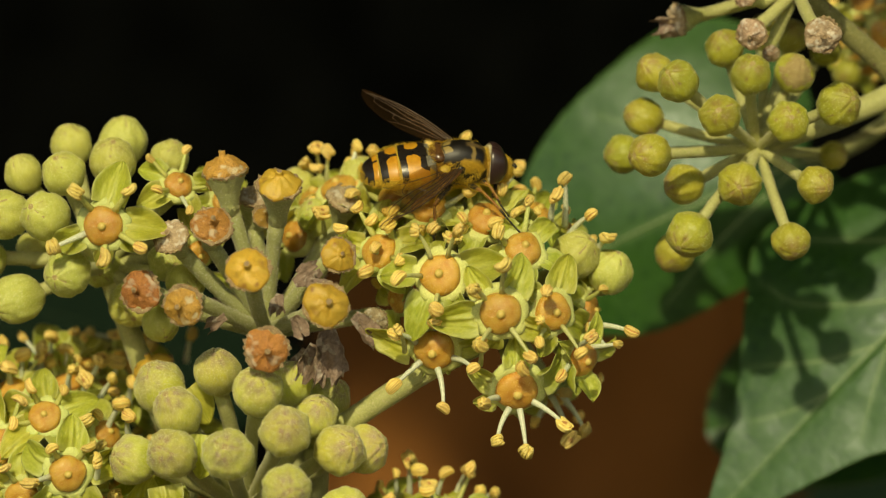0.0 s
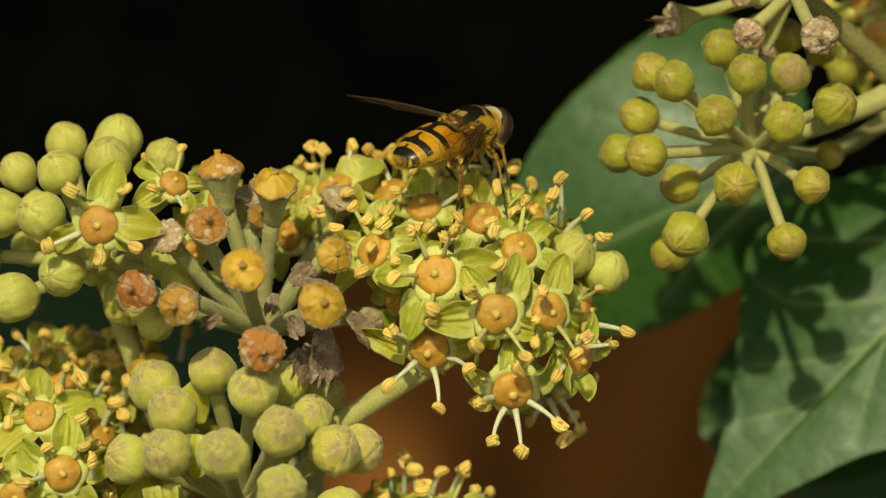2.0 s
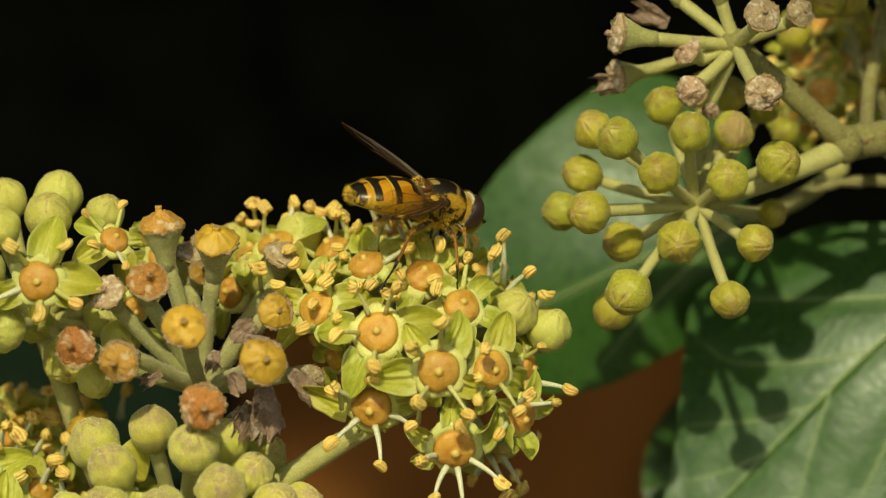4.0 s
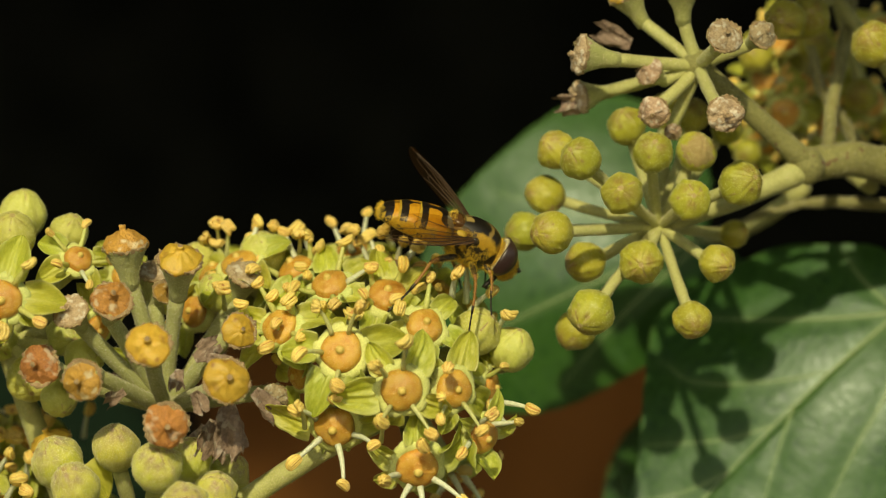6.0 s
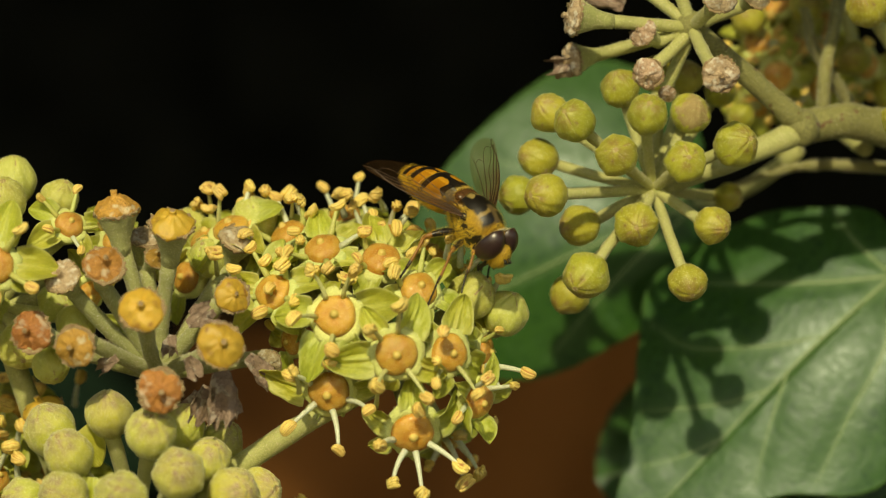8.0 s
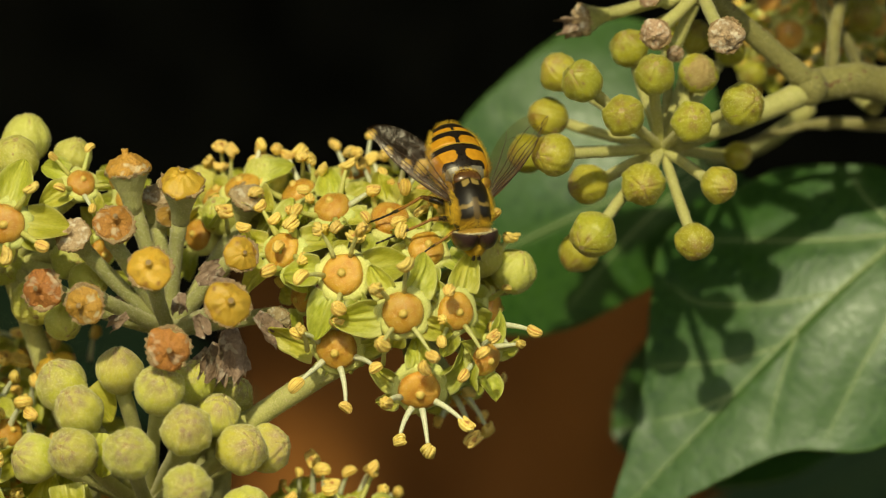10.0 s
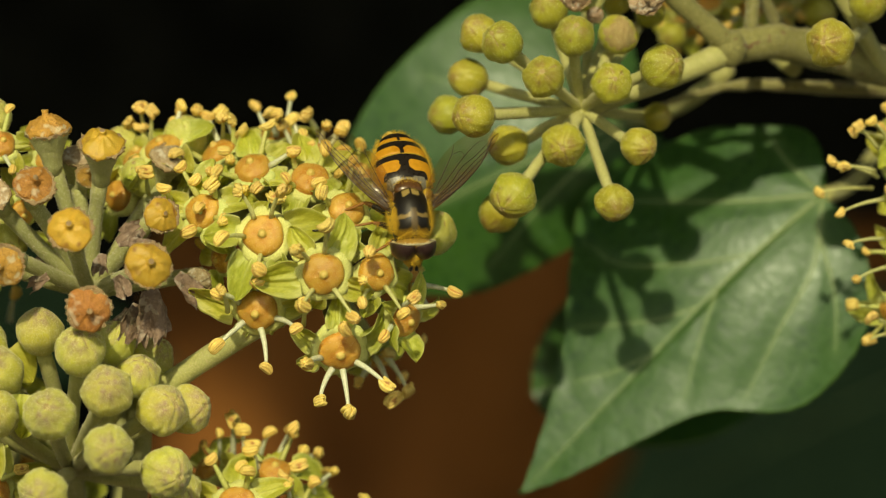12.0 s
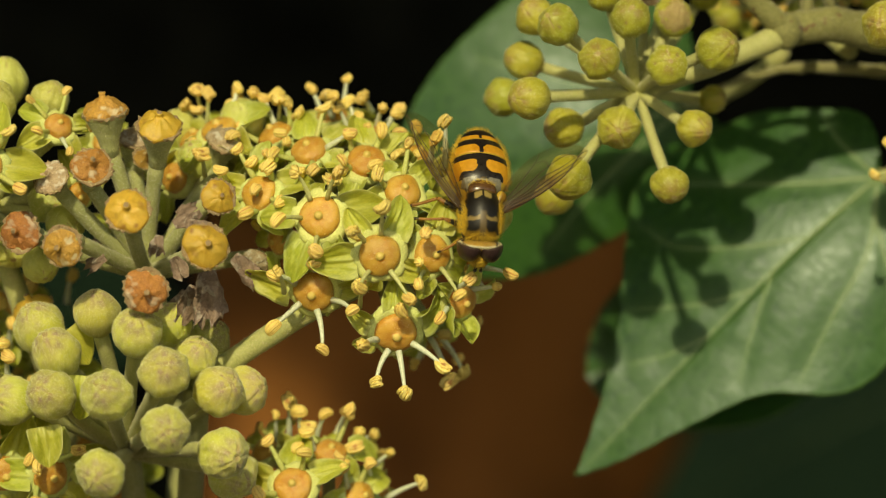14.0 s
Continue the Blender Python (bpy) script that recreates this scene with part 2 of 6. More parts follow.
STALK = material("stalk", (0.40, 0.405, 0.16), (0.30, 0.31, 0.10), 700, 8000, 0.65, 0.6, 0.00006, sheen=0.15,
                 spots=(0.52, 0.48, 0.27), spot_scale=7000, spot_at=0.63)
FILAMENT = material("filament", (0.58, 0.61, 0.22), (0.48, 0.52, 0.13), 2, 12, 0.45, 0.2, 0.00003, through=0.2, per_piece=0.1)
FILAMENT_PALE = material("pale filament", (0.72, 0.75, 0.60), (0.60, 0.66, 0.42), 2, 12, 0.4, 0.2, 0.00003, through=0.2)
ANTHER = material("anther", (0.76, 0.57, 0.18), (0.66, 0.445, 0.11), 3, 14, 0.6, 0.4, 0.00004, per_piece=0.12, soft=0.2, hue=0.6)
ANTHER_GROOVE = material("anther groove", (0.62, 0.38, 0.10), (0.50, 0.28, 0.07), 3, 14, 0.7, 0.4, 0.00004)
ANTHER_CORE = material("anther seam", (0.52, 0.26, 0.08), (0.38, 0.17, 0.05), 3, 14, 0.7, 0.4, 0.00004)
BRACT = material("dry bract", (0.24, 0.17, 0.13), (0.13, 0.085, 0.065), 500, 3500, 0.85, 0.9, 0.0002,
                 spots=(0.36, 0.30, 0.25), spot_scale=1500, spot_at=0.6)
LEAF = material("ivy leaf", (0.027, 0.085, 0.013), (0.012, 0.052, 0.015), 110, 1500, 0.315, 0.4, 0.00006, through=0.10, spec=0.23, net=640.0,
                spots=(0.05, 0.12, 0.045), spot_scale=300, spot_at=0.70, pale=(0.095, 0.175, 0.062))
LEAF.node_tree.nodes["Principled BSDF"].inputs["Specular Tint"].default_value = (0.82, 0.95, 1.0, 1)  # cool sky sheen put into the gloss tint
# gloss-poor copy of LEAF for the far leaves, their shade put into the colour
LEAF_SHADED = material("dull ivy leaf", (0.024, 0.055, 0.026), (0.012, 0.032, 0.016), 160, 2200, 0.7, 0.4, 0.00006, spec=0.08, pale=(0.02, 0.045, 0.02))
VEIN = material("leaf vein", (0.19, 0.27, 0.12), (0.12, 0.19, 0.075), 400, 4000, 0.45, 0.3, 0.00004)
STEM = material("branch skin", (0.22, 0.215, 0.075), (0.13, 0.125, 0.045), 420, 5000, 0.75, 0.9, 0.00012, sheen=0.1,
                spots=(0.15, 0.085, 0.04), spot_scale=1100, spot_at=0.66)
SEAM = material("bud seam", (0.31, 0.22, 0.10), (0.36, 0.30, 0.10), 4, 20, 0.75, 0.5, 0.00006)
DOWN = material("pale down", (0.74, 0.73, 0.42), (0.62, 0.61, 0.30), 4, 20, 0.7, 0.0)
DOWN_FINE = material("grey down", (0.60, 0.58, 0.42), (0.50, 0.48, 0.32), 900, 6000, 0.7, 0.0)
# near-black: the deep shade behind the ivy is put into the colour
SHADE_BLACK = material("hedge hollow", (0.0035, 0.0045, 0.003), (0.0015, 0.002, 0.0015), 20, 90, 0.95, 0.6, 0.004, spec=0.05)
TIMBER = material("brown timber", (0.185, 0.070, 0.014), (0.066, 0.025, 0.007), 22, 60, 0.85, 0.3, 0.0004, stretch=(1.0, 1.0, 0.45), spec=0.15)
SOIL = material("garden soil", (0.07, 0.05, 0.035), (0.035, 0.025, 0.018), 3, 60, 0.95, 0.8, 0.01)
# the fly
ORANGE = material("orange cuticle", (0.58, 0.29, 0.03), (0.44, 0.185, 0.014), 500, 3000, 0.36, 0.05, 0.00002, veil=1.08)
BLACK = material("black cuticle", (0.008, 0.006, 0.005), (0.016, 0.010, 0.006), 800, 6000, 0.30, 0.25, 0.00003)
THORAX = thorax_material()
YELLOW = material("downy golden cuticle", (0.36, 0.21, 0.022), (0.22, 0.12, 0.014), 900, 7000, 0.7, 0.6, 0.00006, sheen=0.2)
MARGIN = material("yellow cuticle", (0.42, 0.28, 0.032), (0.27, 0.15, 0.016), 900, 7000, 0.6, 0.3, 0.00004)
BROWNGLOSS = material("brown glossy cuticle", (0.10, 0.045, 0.014), (0.045, 0.020, 0.008), 700, 6000, 0.22, 0.15, 0.00003)
EYE = material("compound eye", (0.030, 0.013, 0.012), (0.016, 0.008, 0.007), 500, 22000, 0.30, 0.25, 0.00002, spec=0.6)
DUSTED = material("grey dusted cuticle", (0.20, 0.19, 0.15), (0.08, 0.07, 0.05), 900, 7000, 0.35, 0.4, 0.00004)
WHITEFUZZ = material("pale dusted cuticle", (0.46, 0.45, 0.36), (0.28, 0.25, 0.17), 900, 7000, 0.5, 0.5, 0.00005)
HAIR = material("yellow hair", (0.72, 0.49, 0.06), (0.58, 0.36, 0.035), 900, 5000, 0.5, 0.0)
HAIR_PALE = material("pale hair", (0.78, 0.72, 0.46), (0.66, 0.58, 0.32), 900, 5000, 0.5, 0.0)
LEGBROWN = material("amber leg", (0.25, 0.11, 0.022), (0.14, 0.055, 0.012), 700, 6000, 0.5, 0.3, 0.00003)
WING = wing_material()
WINGVEIN = material("wing vein", (0.030, 0.014, 0.006), (0.02, 0.01, 0.005), 900, 5000, 0.35, 0.0)


# ---- building helpers ----
def mesh_of(name, verts, faces, mats, slots=None, smooth=True):
    me = bpy.data.meshes.new(name)
    me.from_pydata([tuple(v) for v in verts], [], faces)
    for m in mats:
        me.materials.append(m)
    if slots:
        me.polygons.foreach_set("material_index", slots)
    if smooth:
        me.polygons.foreach_set("use_smooth", [True] * len(me.polygons))
    me.update()
    return me


def part(name, me, parent, m=None, label=""):
    ob = new(name, me)
    ob.parent = parent
    if m is not None:
        ob.matrix_basis = m
    return tagged(ob, label)


def thing(name, place, label, category, group="", kind=""):
    ob = new(name)
    ob.empty_display_size = 0.002
    ob.matrix_basis = Matrix.Translation(place)
    return tagged(ob, label, category, group, kind)


def turned(axis, spin=0.0):
    """The turn that brings z onto axis."""
    return axis.to_track_quat("Z", "Y").to_matrix().to_4x4() @ Matrix.Rotation(spin, 4, "Z")


def placed(place, axis, size, spin=0.0):
    return Matrix.Translation(place) @ turned(axis, spin) @ Matrix.Scale(size, 4)


def revolve(profile, around=20, wobble=None):
    """Verts and faces of a turned shape from (radius, height) pairs, closed where the radius is 0."""
    verts, faces, rings = [], [], []
    for r, h in profile:
        if r == 0:
            rings.append([len(verts)])
            verts.append((0, 0, h))
        else:
            ring = []
            for i in range(around):
                a = 2 * math.pi * i / around
                q, dz = (wobble(a, r, h) if wobble else (r, 0))
                ring.append(len(verts))
                verts.append((q * math.cos(a), q * math.sin(a), h + dz))
            rings.append(ring)
    for a, b in zip(rings, rings[1:]):
        for i in range(around):
            j = (i + 1) % around
            if len(a) == 1:
                faces.append((a[0], b[i], b[j]))
            elif len(b) == 1:
                faces.append((a[i], b[0], a[j]))
            else:
                faces.append((a[i], b[i], b[j], a[j]))
    return verts, [tuple(reversed(f)) for f in faces]


def tube(points, radii, sides=10, caps=True):
    """A round bar along points, its radius given at each."""
    verts, faces = [], []
    pts = [Vector(p) for p in points]
    up = Vector((0.31, 0.9, 0.2)).normalized()
    for i, p in enumerate(pts):
        d = (pts[min(i + 1, len(pts) - 1)] - pts[max(i - 1, 0)]).normalized()
        x = d.cross(up).normalized()
        y = d.cross(x)
        for k in range(sides):
            a = 2 * math.pi * k / sides
            verts.append(p + radii[i] * (math.cos(a) * x + math.sin(a) * y))
    for i in range(len(pts) - 1):
        for k in range(sides):
            j = (k + 1) % sides
            faces.append((i * sides + k, i * sides + j, (i + 1) * sides + j, (i + 1) * sides + k))
    if caps:
        faces.append(tuple(reversed(range(sides))))
        faces.append(tuple((len(pts) - 1) * sides + k for k in range(sides)))
    return verts, faces


def arc(a, b, sag, n=8):
    """Points from a to b by way of a bend: sag is added in the middle."""
    mid = (a + b) / 2 + sag
    return [a * (1 - t) ** 2 + mid * 2 * t * (1 - t) + b * t * t for t in [i / n for i in range(n + 1)]]


def joined(pieces):
    """Several (verts, faces, slot) into one set of verts, faces and slots."""
    verts, faces, slots = [], [], []
    for v, f, s in pieces:
        o = len(verts)
        verts += list(v)
        faces += [tuple(i + o for i in q) for q in f]
        slots += [s] * len(f)
    return verts, faces, slots


def ball(centre, radii, around=12, rings=8):
    prof = [(math.sin(math.pi * i / rings), -math.cos(math.pi * i / rings)) for i in range(rings + 1)]
    prof = [(0 if i in (0, rings) else r, h) for i, (r, h) in enumerate(prof)]
    v, f = revolve(prof, around)
    return [Vector((x * radii[0], y * radii[1], z * radii[2])) + Vector(centre) for x, y, z in v], f


# ---- flower pieces, disc radius 1 ----
rng = random.Random(7)


def down(verts, faces, count, length, thick, seed, low=-2.0):
    """Short hairs, three-sided, that stand on the faces above the height low."""
    r = random.Random(seed)
    hv, hf = [], []
    pick = [f for f in faces if sum(verts[i][2] for i in f) / len(f) > low]
    size = [max(1e-12, (Vector(verts[f[1]]) - Vector(verts[f[0]])).cross(Vector(verts[f[-1]]) - Vector(verts[f[0]])).length) for f in pick]
    for f in r.choices(pick, size, k=count):
        p = [Vector(verts[i]) for i in f]
        n = (p[1] - p[0]).cross(p[2] - p[0])
        if n.length == 0:
            continue
        n.normalize()
        a, b = r.random(), r.random()
        c = (p[0] * (1 - a) + p[1] * a) * (1 - b) + (p[-1] * (1 - a) + p[2] * a) * b
        d = (n + Vector((r.uniform(-1, 1), r.uniform(-1, 1), r.uniform(-1, 1))) * 0.8).normalized()
        x = d.orthogonal().normalized() * thick
        y = d.cross(x)
        o = len(hv)
        hv += [c + x, c - 0.5 * x + 0.87 * y, c - 0.5 * x - 0.87 * y, c + d * length * r.uniform(0.4, 1.2)]
        hf += [(o, o + 1, o + 3), (o + 1, o + 2, o + 3), (o + 2, o, o + 3)]
    return hv, hf


def bud_mesh(shoulder, seed, mat, downy, stain=None, ledge=0.05, tall=1.0, taper=0.15):
    """Plump bud: ribbed cap of five closed petals on a rounded cup, apex along z."""
    r = random.Random(seed)
    ph, nt, na = r.random() * 6, 32, 50
    verts, faces, slots = [Vector((0, 0, 1.0 - 0.04 * shoulder))], [], []

    def seam(a):
        return abs(math.fmod(a + ph / 5 + 0.628 + 12.566, 1.2566) - 0.628)
    for i in range(1, nt):
        t = math.pi * i / nt
        for j in range(na):
            a = 2 * math.pi * j / na
            five = math.cos(5 * a + ph)
            cap = 1 / (1 + math.exp((t - 0.95) / 0.045))
            rad = math.sin(t) ** (1 - 0.20 * shoulder)
            z = math.cos(t) * (1.0 - 0.06 * shoulder) + (0.16 * (1 - shoulder) * max(0, math.cos(t) - 0.45))
            rad *= 1 + (0.05 * five + 0.022 * math.cos(15 * a)) * cap * min(1, t * 1.5) + (0.04 * five + 0.022 * math.cos(15 * a + ph)) * (1 - cap) * max(0, math.cos(t * 0.5)) - ledge * cap
            rad *= 1 - taper * max(0.0, t / math.pi - 0.5) ** 1.2 * 2
            rad *= 1 + 0.018 * math.cos(10 * a + ph + 0.6 * math.sin(3 * t)) * (1 - cap)
            z -= 0.075 * cap * math.exp(-(seam(a) / 0.13) ** 2) * min(1, t * 2)
            z += 0.05 * math.exp(-(t / 0.16) ** 2)
            p = Vector((rad * math.cos(a), rad * math.sin(a), z * tall))
            verts.append(p * (1 + 0.07 * noise.noise(p * 1.3 + Vector((seed * 3.1, 0, 0))) + 0.018 * noise.noise(p * 4 + Vector((seed, 5, 0)))))
    verts.append(Vector((0, 0, -1.0)))
    for j in range(na):
        k = (j + 1) % na
        faces.append((0, 1 + j, 1 + k))
        slots.append(1)
        for i in range(nt - 2):
            o = 1 + i * na
            faces.append((o + j, o + na + j, o + na + k, o + k))
            t, a = math.pi * (i + 1.5) / nt, 2 * math.pi * (j + 0.5) / na
            patchy = noise.noise(Vector((3 * math.cos(a), 3 * math.sin(a), seed + 3 * t)))
            slots.append(1 if t < 0.10 or (0.16 < t < 0.50 + 0.5 * patchy and seam(a) < 0.064 and patchy > -0.1)
                         or (stain and Vector((math.sin(t) * math.cos(a), math.sin(t) * math.sin(a), math.cos(t))).dot(stain) + 0.4 * patchy > 0.62) else 0)
        o = 1 + (nt - 2) * na
        faces.append((o + j, len(verts) - 1, o + k))
        slots.append(0)
    hv, hf = down(verts, faces, downy, 0.045, 0.012, seed)
    o = len(verts)
    return mesh_of("bud", verts + hv, faces + [tuple(i + o for i in f) for f in hf], [mat, SEAM, DOWN], slots + [2] * len(hf))


BUDS = [bud_mesh(0.75 + 0.1 * k, k, BUD, 3600, None, 0.10 + 0.02 * k, 1.06 + 0.03 * k, 0.5) for k in range(5)]
BUDS_LIME = [bud_mesh(0.5 + 0.12 * k, 40 + k, BUD_LIME, 2200, None, 0.05, 0.98 + 0.02 * k) for k in range(4)]
BUDS_SMOOTH = [bud_mesh(0.3 + 0.12 * k, 20 + k, BUD_SMOOTH, 1500, None, 0.07, 1.02, 0.3) for k in range(5)]
STAINED = [bud_mesh(0.5, 31, BUD_SMOOTH, 1500, Vector((0.5, 0.3, -0.8)).normalized()), bud_mesh(0.6, 33, BUD_SMOOTH, 1500, Vector((0.6, 0.2, 0.75)).normalized())]


def disc_mesh(mat, flat, seed):
    """Domed, finely pitted nectar disc with the pale stub of the style."""
    r = random.Random(seed)
    prof = [(1.0, -0.14), (1.02, 0.02), (0.99, 0.14)] + [(0.99 * math.cos(a), 0.14 + 0.52 * flat * math.sin(a)) for a in (0.25, 0.5, 0.75, 1.0, 1.2, 1.34)]
    top = prof[-1][1]
    prof += [(0.21, top + 0.02), (0.18, top + 0.13), (0.12, top + 0.20), (0, top + 0.22)]
    p1, p2 = r.random() * 6, r.random() * 6

    def wob(a, q, h):
        k = q > 0.2
        lump = noise.noise(Vector((3 * q * math.cos(a), 3 * q * math.sin(a), seed * 2.3))) + 0.5 * noise.noise(Vector((8 * q * math.cos(a), 8 * q * math.sin(a), seed)))
        return q * (1 + (0.03 * math.cos(3 * a + p1) + 0.02 * math.cos(5 * a + p2)) * k), 0.05 * lump * k
    v, f = revolve(prof, 36, wob)
    reach = [max(math.hypot(v[i][0], v[i][1]) for i in q) for q in f]
    return mesh_of("disc", v, f, [mat, STYLE], [1 if d < 0.225 else 0 for d in reach])


STYLE = material("style", (0.60, 0.46, 0.13), (0.52, 0.36, 0.08), 3, 14, 0.5, 0.2, 0.00003)
DISCS = [disc_mesh(DISC, 0.70 + 0.14 * k, k) for k in range(3)]


def receptacle_mesh(mat):
    """Pale downy collar round the disc, narrowing to the stalk."""
    prof = [(0.97, 0.02), (1.10, 0.05), (1.26, 0.0), (1.38, -0.12), (1.40, -0.30), (1.24, -0.62), (0.96, -0.95), (0.66, -1.2), (0.36, -1.38), (0.0, -1.42)]
    v, f = revolve(prof, 30, lambda a, q, h: (q * (1 + (0.05 * math.cos(5 * a + 0.4) + 0.02 * math.cos(11 * a)) * (q > 1.2)), 0.05 * math.cos(5 * a) * (q > 1)))
    f = [tuple(reversed(q)) for q in f]
    hv, hf = down(v, f, 500, 0.10, 0.012, 5)
    o = len(v)
    return mesh_of("receptacle", v + hv, f + [tuple(i + o for i in q) for q in hf], [mat, DOWN], [0] * len(f) + [1] * len(hf))


RECEPTACLE = receptacle_mesh(CALYX)


def petal_mesh(seed, bend):
    """Base at the origin, along +x, upper side +z: boat-shaped, keeled, pointed, its tip hooked."""
    r = random.Random(seed)
    nu, nv = 16, 22
    length, width = 1.95 + 0.35 * r.random(), 0.80 + 0.16 * r.random()
    twist, lop, hook = r.uniform(-0.55, 0.55), r.uniform(-0.12, 0.12), r.uniform(0.05, 0.35)
    verts, pale = [], []
    for side in (0, 1):
        for i in range(nu + 1):
            s = i / nu
            w = width * 1.46 * (s + 0.26) ** 0.40 * (1 - s) ** 0.66 + 0.004
            a = bend[0] + (bend[1] - bend[0]) * s
            x = length * s * math.cos(a)
            z = length * s * math.sin(a) + hook * s ** 4
            for j in range(nv + 1):
                q = 2 * j / nv - 1
                frill = 1 + 0.05 * math.sin(7 * s + 2.3 * seed) * abs(q) ** 3
                y = w * q * frill + lop * s * s
                keel = 0.10 * math.exp(-(q / 0.12) ** 2) - 0.07 * math.exp(-((abs(q) - 0.24) / 0.12) ** 2) + 0.016 * math.cos(17 * q)
                cup = 0.60 * w * abs(q) ** 2.0 + 0.09 * math.sin(5 * s + 3 * q + seed) + 0.10 * noise.noise(Vector((4 * s, 3 * q, seed * 1.7)))
                pale.append(min(1.0, 0.6 * max(0.0, (abs(q) - 0.76) / 0.24) ** 1.5 + 0.5 * max(0.0, 1 - s / 0.28) + 0.55 * math.exp(-(q / 0.09) ** 2) * (1 - s)))
                verts.append((x, y, z + cup + keel * (1 - s) ** 0.5 + twist * s * y - (0.10 * (1 - s) + 0.03) * side * (1 - 0.6 * abs(q))))
    n1 = (nu + 1) * (nv + 1)
    faces = []
    for i in range(nu):
        for j in range(nv):
            a = i * (nv + 1) + j
            faces.append((a, a + nv + 1, a + nv + 2, a + 1))
            faces.append((a + n1, a + 1 + n1, a + nv + 2 + n1, a + nv + 1 + n1))
    for i in range(nu):
        a, b = i * (nv + 1), (i + 1) * (nv + 1)
        faces.append((a, a + n1, b + n1, b))
        a, b = a + nv, b + nv
        faces.append((a, b, b + n1, a + n1))
    me = mesh_of("petal", verts, faces, [PETAL])
    me.attributes.new("pale", "FLOAT", "POINT").data.foreach_set("value", pale)
    return me


PETALS = [petal_mesh(k, b) for k, b in enumerate([(0.1, -0.25), (0.3, 0.0), (0.1, -0.5), (0.2, 0.1), (-0.1, -0.7), (0.3, -0.35), (0.0, -0.15), (0.15, -0.6)])]


def filament_mesh(mat, length, bend):
    pts = [(length * s, 0, bend * s * s) for s in (0, 0.25, 0.5, 0.75, 1.0)]
    v, f = tube(pts, [0.19, 0.165, 0.14, 0.12, 0.085], 8)
    return mesh_of("filament", v, f, [mat])


FILAMENTS = [(filament_mesh(FILAMENT, 1.5, 0.2), 1.5, 0.2), (filament_mesh(FILAMENT, 1.9, -0.15), 1.9, -0.15), (filament_mesh(FILAMENT, 1.2, 0.3), 1.2, 0.3)]
FILAMENTS_PALE = [(filament_mesh(FILAMENT_PALE, 1.9, -0.1), 1.9, -0.1), (filament_mesh(FILAMENT_PALE, 2.3, 0.15), 2.3, 0.15)]


def anther_mesh(seed):
    """Along x, about 0.9 long: ribbed like a coffee bean while shut, with rolled lips round an orange gap once open."""
    r = random.Random(seed)
    if seed < 5:
        long, wide, cut = r.uniform(0.42, 0.50), r.uniform(0.28, 0.33), r.random() * 6.3
        verts, faces, slots, nt, na = [], [], [], 16, 42
        for i in range(nt + 1):
            t = math.pi * min(max(i / nt, 0.02), 0.98)
            for j in range(na):
                a = 2 * math.pi * j / na
                rib = 0.105 * math.cos(7 * a + 0.5 * math.sin(t * 2 + seed))
                notch = -0.30 * math.exp(-((math.fmod(a + cut, 6.2832) - 3.14) / 0.22) ** 2)
                rad = wide * math.sin(t) ** 0.75 * (1 + rib + notch)
                verts.append(Vector((-long * math.cos(t), rad * math.cos(a), 0.92 * rad * math.sin(a) - 0.12 * math.cos(t) ** 2 + 0.05)))
        for i in range(nt):
            for j in range(na):
                k = (j + 1) % na
                faces.append((i * na + j, (i + 1) * na + j, (i + 1) * na + k, i * na + k))
                a = 2 * math.pi * (j + 0.5) / na
                slots.append(1 if abs(math.fmod(a + cut, 6.2832) - 3.14) < 0.13 else 2 if 1 < i < nt - 2 and math.cos(7 * a + 0.5 * math.sin(math.pi * (i + 0.5) / nt * 2 + seed)) < -0.86 else 0)
        faces += [tuple(reversed(range(na))), tuple(nt * na + j for j in range(na))]
        return mesh_of("anther", verts, [tuple(reversed(f)) for f in faces], [ANTHER, ANTHER_CORE, ANTHER_GROOVE], slots + [0, 0])
    pieces = []
    long, curl = 0.32 + 0.10 * r.random(), r.uniform(0.4, 1.3)
    v, f = ball((0, 0, -0.02), (long * 0.85, 0.23, 0.18), 14, 10)
    pieces.append((v, f, 1))
    for up in (1, -1):
        for k in range(4):
            q = (k - 1.5) / 1.5 + r.uniform(-0.1, 0.1)
            rad, reach, skew = 0.105 * r.uniform(0.85, 1.2), 1.25 * r.uniform(0.85, 1.15), r.uniform(-0.08, 0.08)
            pts = []
            for i in range(9):
                a = i / 4 - 1
                pts.append((long * reach * math.sin(a * 1.25), 0.27 * q * (1 - 0.45 * a * a) + skew * a,
                            up * (0.16 - 0.07 * q * q) * (1 - 0.7 * a * a) - 0.18 * curl * a * a + 0.06 * curl))
            v, f = tube(pts, [rad * w for w in (0.5, 0.95, 1.1, 1.0, 0.95, 1.0, 1.1, 0.95, 0.5)], 8)
            pieces.append((v, f, 0))
    v, f, s = joined(pieces)
    return mesh_of("anther", v, f, [ANTHER, ANTHER_CORE], s)


ANTHERS = [anther_mesh(k) for k in range(9)]


